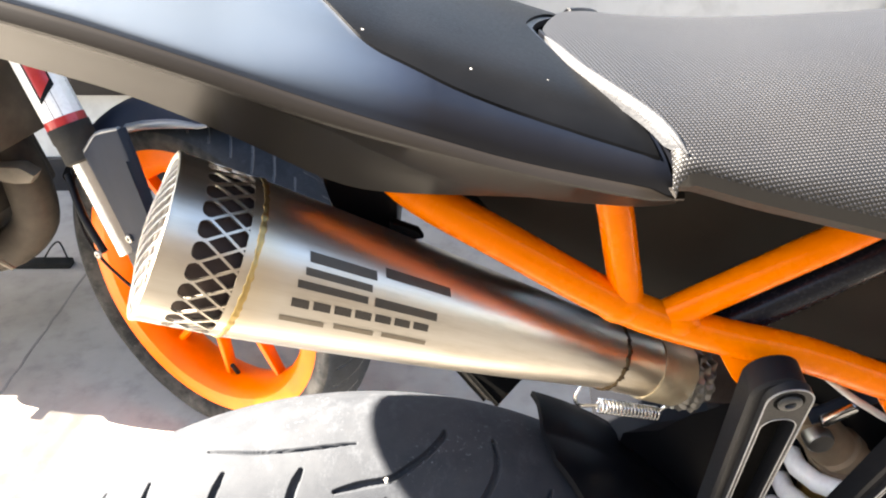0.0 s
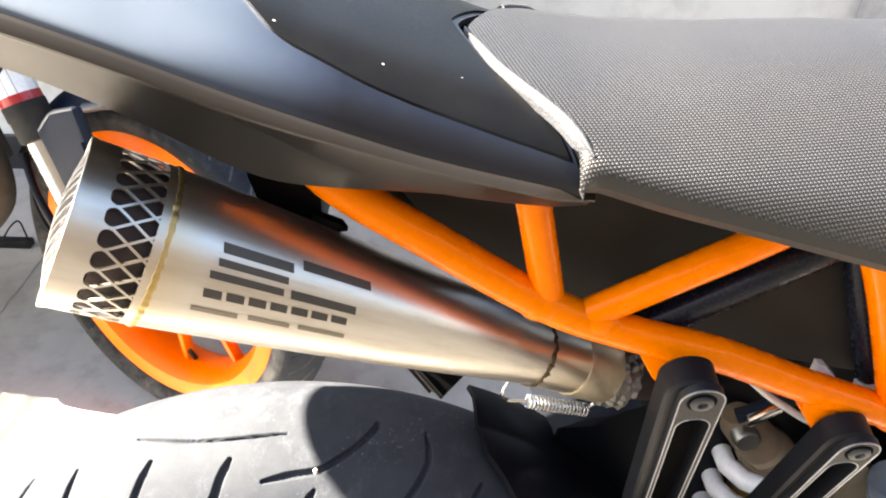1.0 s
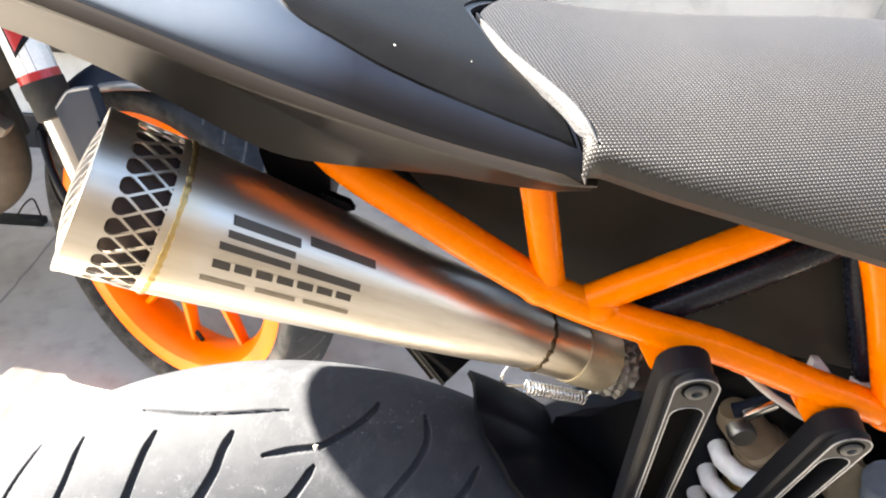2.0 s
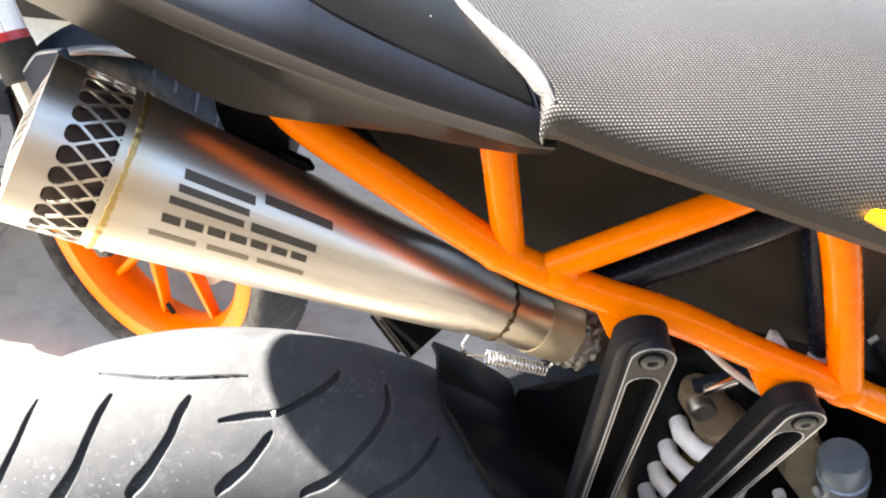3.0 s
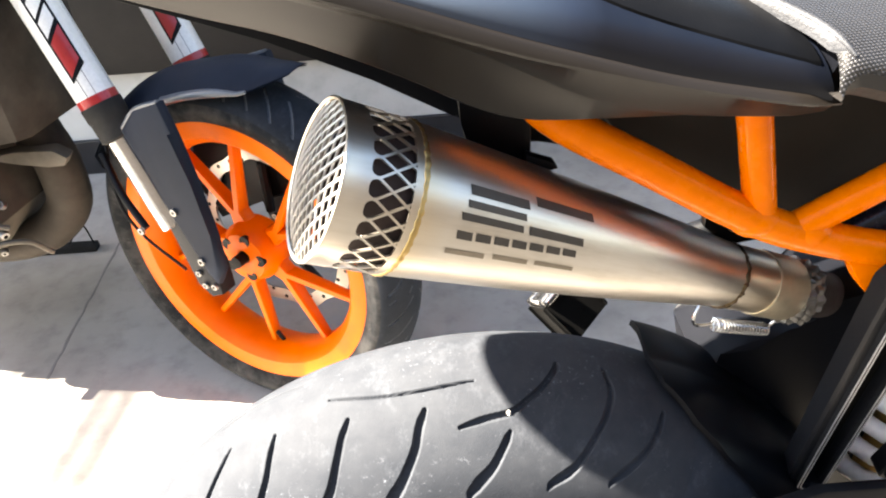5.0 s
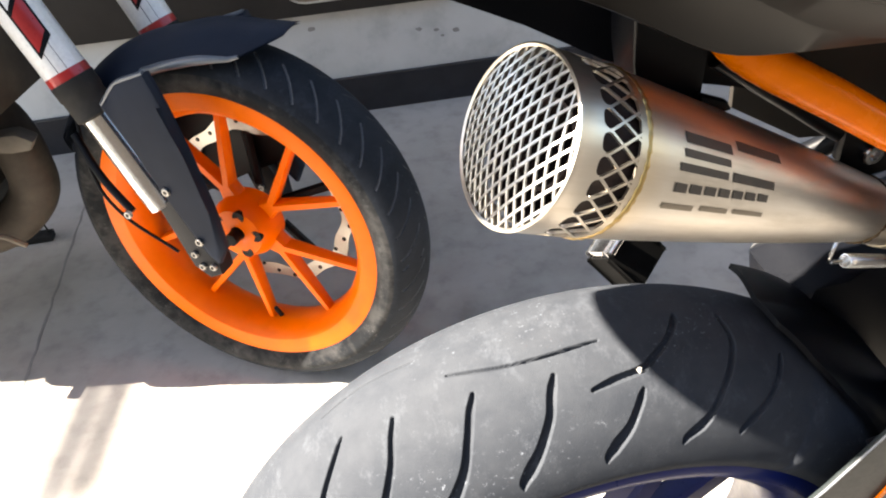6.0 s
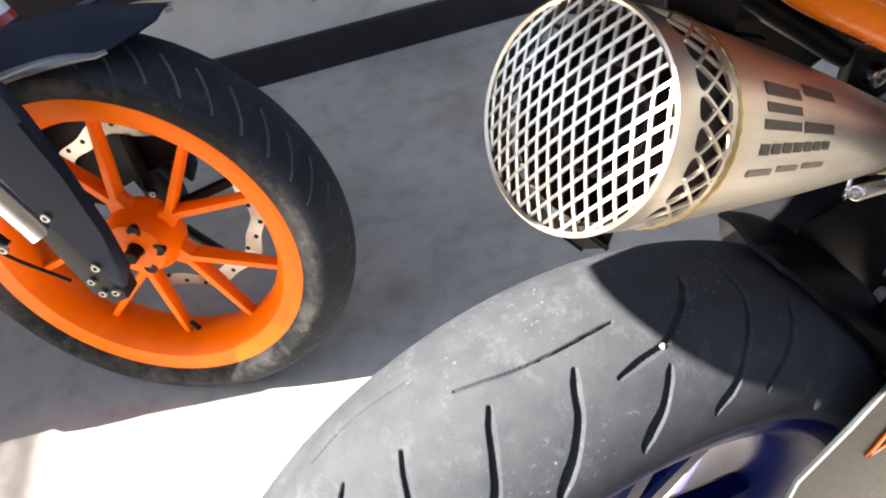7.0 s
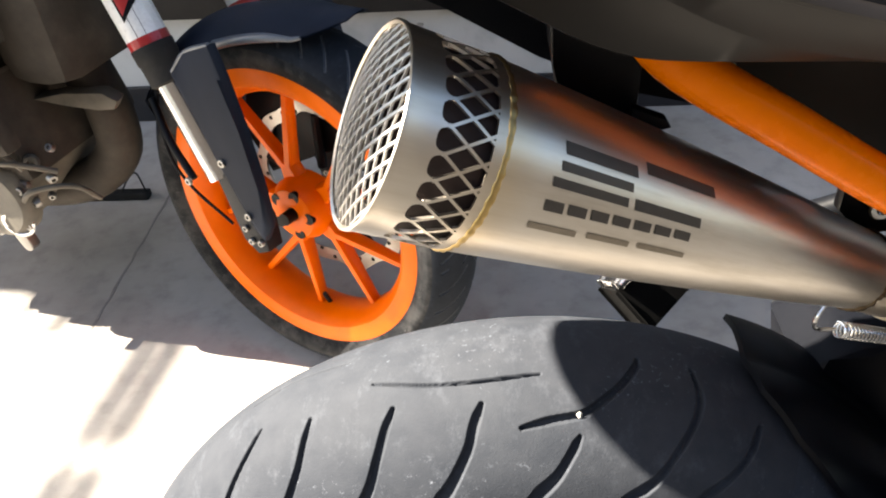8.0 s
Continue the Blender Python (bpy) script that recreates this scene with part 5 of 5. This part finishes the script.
tube(bm, [FW @ Vector((0.02, 0.0, -0.19)), FW @ Vector((0.02, -0.012, -0.163))], 0.004, 10)
part("valve_stem", bm, RUBBER_BLACK, rim)
# brake disc: a petalled ring with its dark holes put on as black caps
bm = bmesh.new()
NS = 96
outer, inner, outer2, inner2 = [], [], [], []
for k in range(NS):
    a = 2 * math.pi * k / NS
    ro = 0.150 + 0.0045 * math.cos(10 * a)
    ri = 0.127 + 0.0040 * math.cos(10 * a + 0.6)
    for lst, r, y in ((outer, ro, 0.054), (inner, ri, 0.054), (outer2, ro, 0.0585), (inner2, ri, 0.0585)):
        lst.append(bm.verts.new(FW @ Vector((r * math.cos(a), y, r * math.sin(a)))))
for k in range(NS):
    j = (k + 1) % NS
    for a, b in ((outer, inner), (inner2, outer2), (inner, inner2), (outer2, outer)):
        bm.faces.new((a[k], a[j], b[j], b[k]))
disc = part("brake_disc", bm, DISC_STEEL, other, "pale petal brake disc")
# black caps on the solid ring give the darkness of drilled holes
for k in range(30):
    bm = bmesh.new()
    a = 2 * math.pi * (k + 0.3) / 30
    r = 0.132 + 0.012 * (k % 3) / 2
    lathe(bm, FW @ Matrix.Translation((r * math.cos(a), 0, r * math.sin(a))), [(0.0532, 0.0002), (0.0532, 0.0034), (0.054, 0.0038)], 10)
    part("dark_hole_cap", bm, BLACK_METAL, disc)
bm = bmesh.new()
for k in range(5):
    a = 2 * math.pi * k / 5 + 0.4
    tube(bm, [FW @ Vector((0.04 * math.cos(a), 0.05, 0.04 * math.sin(a))), FW @ Vector((0.125 * math.cos(a), 0.056, 0.125 * math.sin(a)))], 0.008, 8)
part("disc_carrier", bm, BLACK_METAL, disc)
bm = bmesh.new()
prism(bm, FW, [(-0.13, -0.01), (-0.04, 0.04), (0.05, 0.08), (0.08, 0.14), (0.03, 0.185), (-0.04, 0.20), (-0.15, 0.17), (-0.18, 0.06)], 0.063, 0.105, 0.008)
part("brake_caliper", bm, BLACK_METAL, other, "black brake caliper")

FK = Vector((-0.45, 0, 0.893)).normalized()  # fork line in the wheel's plane


def fork_leg(y, sgn):
    base = Vector((-0.021, y, 0.0))
    at = lambda s: FW @ (base + FK * s)
    bm = bmesh.new()
    tube(bm, [at(0.09), at(0.27)], 0.0235, 28)
    leg = part("fork_leg", bm, CHROME, other, "bright chromed fork stanchion")
    bm = bmesh.new()
    tube(bm, [at(0.235), at(0.238), at(0.268), at(0.27), at(0.29)], [0.024, 0.0285, 0.0285, 0.030, 0.030], 28)
    part("dust_seal", bm, DUSTY_BLACK, leg, "dusty grey-black fork seal")
    bm = bmesh.new()
    tube(bm, [at(0.285), at(0.62)], 0.0285, 28)
    part("outer_tube", bm, BLACK_METAL, leg)
    # decal wrap
    m = axes(at(0), FW.to_3x3() @ Vector((0.893, 0, 0.45)), FW.to_3x3() @ FK, FW.to_3x3() @ Vector((0, 1, 0)))
    for name, mat, s0, s1, a0, a1, rr in (("decal", WHITE_PAINT, 0.298, 0.52, 0, 360, 0.0290), ("decal", RED_PAINT, 0.288, 0.302, 0, 360, 0.0293), ("decal", BLACK_METAL, 0.335, 0.50, 290, 346, 0.0293), ("decal", RED_PAINT, 0.343, 0.392, 296, 340, 0.0296), ("decal", WHITE_PAINT, 0.40, 0.422, 297, 339, 0.0296), ("decal", WHITE_PAINT, 0.428, 0.45, 297, 339, 0.0296), ("decal", WHITE_PAINT, 0.456, 0.49, 297, 339, 0.0296)):
        bm = bmesh.new()
        rows = []
        for i in range(9):
            s = s0 + (s1 - s0) * i / 8
            row = []
            for j in range(17):
                a = math.radians(a0 + (a1 - a0) * j / 16)
                sk = 0.02 * (j / 16 - 0.5) if rr > 0.0291 and a1 - a0 < 180 else 0.0
                row.append(m @ Vector((rr * math.cos(a), s + sk, rr * math.sin(a))))
            rows.append(row)
        rings(bm, rows, False)
        part(name, bm, mat, leg)
    bm = bmesh.new()
    prism(bm, FW @ Matrix.Translation((0, y, 0)), [(-0.062, 0.085), (-0.03, 0.105), (0.012, 0.03), (0.016, -0.02), (-0.006, -0.03), (-0.03, -0.012)], -0.016, 0.016, 0.004)
    foot = part("fork_foot", bm, ARM_BLACK, leg, "dusty black cast fork foot")
    for x, z in ((-0.012, -0.008), (0.006, -0.006), (-0.02, 0.012)):
        bm = bmesh.new()
        bolt(bm, FW @ Matrix.Translation((x, y - 0.016, z)), 0.0055, 0.005, 14)
        part("bolt", bm, DULL_STEEL, foot)
    return leg


fork_leg(-0.095, -1)
fork_leg(0.095, 1)
# mudguard with its fork cover
bm = bmesh.new()
rows = []
for k in range(41):
    f = k / 40
    deg = 67 + 91 * f
    a = math.radians(deg)
    edge = float(np.interp(deg, [67, 70, 75, 98, 113, 140, 190], [0.338, 0.320, 0.298, 0.272, 0.262, 0.275, 0.30]))
    crown = float(np.interp(deg, [67, 75, 98, 140, 190], [0.343, 0.323, 0.304, 0.301, 0.305]))
    wd = 0.075 * float(np.interp(f, [0, 0.08, 0.25, 0.9, 1], [0.30, 0.8, 1.0, 0.85, 0.5]))
    row = []
    for j in range(17):
        t = -1 + 2 * j / 16
        r = crown + (edge - crown) * abs(t) ** 2.2
        row.append(FW @ Vector((r * math.cos(a), wd * t, r * math.sin(a))))
    rows.append(row)
rings(bm, rows, False)
rings(bm, [[p + (p - FW.translation).normalized() * 0.003 for p in r] for r in rows], False)
guard = part("front_mudguard", bm, NAVY_PLASTIC, other, "black plastic front mudguard")
# pale bead in place of the light on the guard's lower edge
bm = bmesh.new()
tube(bm, [r[0] + (r[0] - FW.translation).normalized() * 0.003 for r in rows[3:16]], [0.0025 + 0.004 * min(1.0, k / 4) for k in range(13)], 10)
part("lit_edge_bead", bm, LIT_EDGE, guard, "pale bead painted for the lit lower edge")
for y in (-0.118, 0.112):
    bm = bmesh.new()
    prism(bm, FW @ Matrix.Translation((0, y, 0)), [(-0.088, 0.240), (-0.055, 0.274), (-0.006, 0.292), (0.008, 0.25), (0.014, 0.18), (0.036, 0.10), (0.044, 0.04), (0.030, 0.012), (0.012, 0.03), (-0.028, 0.12)], -0.010, 0.008, 0.0075)
    cover = part("fork_cover", bm, NAVY_PLASTIC, guard, "blue-black plastic fork cover")
    # pale tube in place of the highlight along the cover's top
    bm = bmesh.new()
    tube(bm, smooth_path([FW @ Vector((x, y - 0.004, z)) for x, z in ((-0.086, 0.242), (-0.054, 0.273), (-0.008, 0.290))]), 0.0038, 12)
    part("bevel", bm, LIT_EDGE, cover, "pale line painted for the highlight on the top edge")
    for x, z in ((-0.10, 0.077), (-0.022, 0.126), (0.009, 0.050)):
        bm = bmesh.new()
        bolt(bm, FW @ Matrix.Translation((x, y - 0.009, z)), 0.006, 0.005, 14)
        part("bolt", bm, DULL_STEEL, cover)
    bm = bmesh.new()
    tube(bm, smooth_path([FW @ Vector((-0.105, y + 0.003, 0.073)), FW @ Vector((-0.15, y + 0.012, 0.12)), FW @ Vector((-0.19, y + 0.03, 0.17))]), 0.006, 10)
    part("guard_stay", bm, BLACK_METAL, guard)
bm = bmesh.new()
tube(bm, smooth_path([FW @ Vector((-0.20, -0.06, 0.24)), FW @ Vector((-0.17, -0.10, 0.12)), FW @ Vector((-0.13, -0.11, 0.06)), FW @ Vector((-0.06, -0.10, 0.0))]), 0.0025, 8)
part("sensor_cable", bm, BLACK_METAL, other)

# engine and lower body of the second motorcycle
B0 = wheel_axes((-0.367, 0.98, 0.0), (-0.25, -0.968, 0.0))


def slab(name, lo, hi, mat, bev=0.012, label="", parent=other, rot=0.0):
    bm = bmesh.new()
    block(bm, lo, hi, bev, B0 @ pose(0, 0, 0, 0, rot, 0))
    return part(name, bm, mat, parent, label)


bm = bmesh.new()
prism(bm, B0, [(-0.84, 0.20), (-0.58, 0.205), (-0.47, 0.25), (-0.41, 0.33), (-0.40, 0.40), (-0.44, 0.45), (-0.84, 0.45)], -0.12, 0.14, 0.025)
engine = part("crankcase", bm, ENGINE, other, "dusty brown engine crankcase")
slab("cylinder", (-0.58, -0.09, 0.42), (-0.42, 0.10, 0.62), ENGINE_DARK, 0.015, parent=engine)
for k in range(6):
    slab("cooling_fin", (-0.59, -0.10, 0.455 + k * 0.026), (-0.41, 0.11, 0.463 + k * 0.026), ENGINE_DARK, 0.002, parent=engine)
for x, z, l_ in ((-0.60, 0.24, 0.05), (-0.50, 0.40, 0.035), (-0.66, 0.43, 0.04)):
    bm = bmesh.new()
    tube(bm, [B0 @ Vector((x, -0.12, z)), B0 @ Vector((x + 0.01, -0.12 - l_, z - 0.01))], 0.009, 12)
    part("fitting", bm, CHROME, engine, "bright engine fitting")
for pts in (((-0.80, -0.13, 0.50), (-0.66, -0.15, 0.46), (-0.55, -0.14, 0.52), (-0.46, -0.12, 0.60)), ((-0.84, -0.12, 0.42), (-0.70, -0.16, 0.48), (-0.58, -0.15, 0.44), (-0.50, -0.12, 0.50))):
    bm = bmesh.new()
    tube(bm, smooth_path([B0 @ Vector(v) for v in pts]), 0.009, 10)
    part("hose", bm, RUBBER_BLACK, engine, "black rubber hose")
for x, z, r, h in ((-0.47, 0.325, 0.075, 0.03), (-0.64, 0.33, 0.09, 0.03), (-0.56, 0.415, 0.035, 0.02), (-0.75, 0.27, 0.03, 0.02)):
    bm = bmesh.new()
    lathe(bm, B0 @ Matrix.Translation((x, -0.12, z)), [(0.0, r), (-h * 0.7, r * 0.97), (-h, r * 0.85), (-h, r * 0.3), (-h * 0.8, 0.001)], 40)
    part("engine_cover", bm, ENGINE, engine)
    for k in range(6):
        bm = bmesh.new()
        a = k * math.pi / 3 + 0.3
        bolt(bm, B0 @ Matrix.Translation((x + r * 0.93 * math.cos(a), -0.12 - h * 0.6, z + r * 0.93 * math.sin(a))), 0.007, 0.006, 12)
        part("bolt", bm, DULL_STEEL, engine)
random.seed(5)
for k in range(20):
    x, z = random.uniform(-0.58, -0.43), random.uniform(0.25, 0.46)
    kind = k % 4
    bm = bmesh.new()
    if kind == 0:
        bolt(bm, B0 @ Matrix.Translation((x, -0.125, z)), 0.009, 0.02, 14)
        part("bolt", bm, CHROME, engine, "bright bolt head")
    elif kind == 1:
        prism(bm, B0, stadium((x, z), (x + random.uniform(-0.05, 0.05), z + random.uniform(-0.06, 0.02)), 0.014, 0.010, 6), -0.138, -0.119, 0.003)
        part("bracket", bm, DULL_STEEL if k % 8 == 1 else ENGINE_DARK, engine, "small engine bracket")
    elif kind == 2:
        tube(bm, smooth_path([B0 @ Vector((x + dx, -0.13 - dy, z + dz)) for dx, dy, dz in ((0, 0, 0), (0.04, 0.02, 0.03), (0.08, 0.02, 0.01), (0.12, 0.0, 0.05))]), 0.007, 10)
        part("hose", bm, RUBBER_BLACK, engine)
    else:
        lathe(bm, B0 @ Matrix.Translation((x, -0.119, z)), [(0.0, 0.028), (-0.012, 0.027), (-0.016, 0.022), (-0.016, 0.008), (-0.010, 0.001)], 24)
        part("cap", bm, ENGINE_DARK, engine)
for x, y, z, r in ((-0.768, 0.965, 0.385, 0.012), (-0.790, 0.960, 0.350, 0.009), (-0.745, 0.960, 0.360, 0.008), (-0.812, 0.955, 0.365, 0.010), (-0.735, 0.975, 0.402, 0.007), (-0.780, 0.958, 0.318, 0.008), (-0.826, 0.955, 0.325, 0.011), (-0.755, 0.960, 0.330, 0.006)):
    bm = bmesh.new()
    turn_ = pose(x, y, z, random.uniform(-40, 40), random.uniform(-40, 40), random.uniform(-40, 40))
    lathe(bm, turn_, [(0.0, r), (-0.006, r), (-0.009, r * 0.8), (-0.009, r * 0.45), (-0.004, r * 0.4), (-0.004, 0.0005)], 14)
    part("banjo_bolt", bm, DULL_STEEL if r < 0.010 else ENGINE, engine, "scuffed bright engine fitting")
for pts in (((-0.86, 0.960, 0.46), (-0.80, 0.945, 0.42), (-0.775, 0.950, 0.38)), ((-0.84, 0.950, 0.38), (-0.79, 0.935, 0.40), (-0.73, 0.960, 0.37)), ((-0.81, 0.955, 0.30), (-0.775, 0.940, 0.345), (-0.72, 0.965, 0.34), (-0.70, 0.990, 0.30))):
    bm = bmesh.new()
    tube(bm, smooth_path(pts), 0.0045, 8)
    part("braided_line", bm, ENGINE, engine, "thin braided line")
bm = bmesh.new()
ring = [Vector((-0.823 + 0.022 * math.cos(k * math.pi / 10), 0.950, 0.283 + 0.022 * math.sin(k * math.pi / 10))) for k in range(21)]
tube(bm, ring, 0.004, 8, False)
part("hose_clip", bm, CHROME, engine, "bright round hose clip")
bm = bmesh.new()
tube(bm, smooth_path([B0 @ Vector((-0.42, 0.02, 0.52)), B0 @ Vector((-0.352, 0.02, 0.47)), B0 @ Vector((-0.335, 0.02, 0.40)), B0 @ Vector((-0.352, 0.02, 0.325)), B0 @ Vector((-0.43, 0.0, 0.27)), B0 @ Vector((-0.6, -0.02, 0.25))]), 0.036, 20)
part("header_pipe", bm, ENGINE_DARK, other, "sooty brown header pipe")
slab("radiator", (-0.33, -0.13, 0.44), (-0.28, 0.13, 0.74), ENGINE_DARK, 0.01, "dusty black radiator", rot=-14)
slab("radiator_shroud", (-0.44, -0.17, 0.50), (-0.24, -0.135, 0.78), ENGINE_DARK, 0.012, "black radiator shroud", rot=-14)
slab("radiator_guard", (-0.40, -0.09, 0.49), (-0.285, 0.13, 0.84), ENGINE_DARK, 0.04)
bm = bmesh.new()
prism(bm, axes((0, 1.03, 0), (1, 0, 0), (0, 1, 0), (0, 0, 1)), [(-0.775, 0.454), (-0.72, 0.442), (-0.675, 0.431), (-0.650, 0.432), (-0.640, 0.446), (-0.66, 0.461), (-0.72, 0.463)], 0.0, 0.03, 0.006)
part("engine_bracket", bm, ENGINE, other, "dusty tan engine bracket")
slab("lower_cowl", (-0.60, -0.15, 0.56), (-0.36, 0.15, 0.80), ENGINE_DARK, 0.02)
for y in (-0.13, 0.13):
    bm = bmesh.new()
    tube(bm, smooth_path([B0 @ Vector((-0.35, y * 0.6, 0.86)), B0 @ Vector((-0.47, y, 0.62)), B0 @ Vector((-0.62, y, 0.44)), B0 @ Vector((-0.9, y, 0.30))]), 0.013, 14)
    part("frame_tube", bm, BLACK_METAL, other)
slab("fork_clamp", (-0.36, -0.13, 0.80), (-0.24, 0.13, 0.84), BLACK_METAL, 0.008, "black lower fork clamp", rot=-5)

# grey pier on the wall
bm = bmesh.new()
block(bm, (1.09, 1.79, 0.0), (1.75, 1.8318, 1.25), 0.006)
tagged(part("wall_pilaster", bm, ROOFING, smooth=0), "plain grey pilaster on the wall", "wall", kind="structure")

# things lying on the floor
stop = thing("rubber_strip", (-0.94, 1.44, 0.0), "short black rubber strip with a bent wire on the floor", "rubber strip")
bm = bmesh.new()
block(bm, (-1.01, 1.428, 0.0), (-0.875, 1.455, 0.018), 0.004)
part("strip", bm, RUBBER_BLACK, stop)
bm = bmesh.new()
tube(bm, smooth_path([(-0.94, 1.44, 0.016), (-0.915, 1.445, 0.05), (-0.895, 1.45, 0.062), (-0.885, 1.445, 0.03), (-0.88, 1.44, 0.016)]), 0.002, 8)
part("wire", bm, BLACK_METAL, stop)
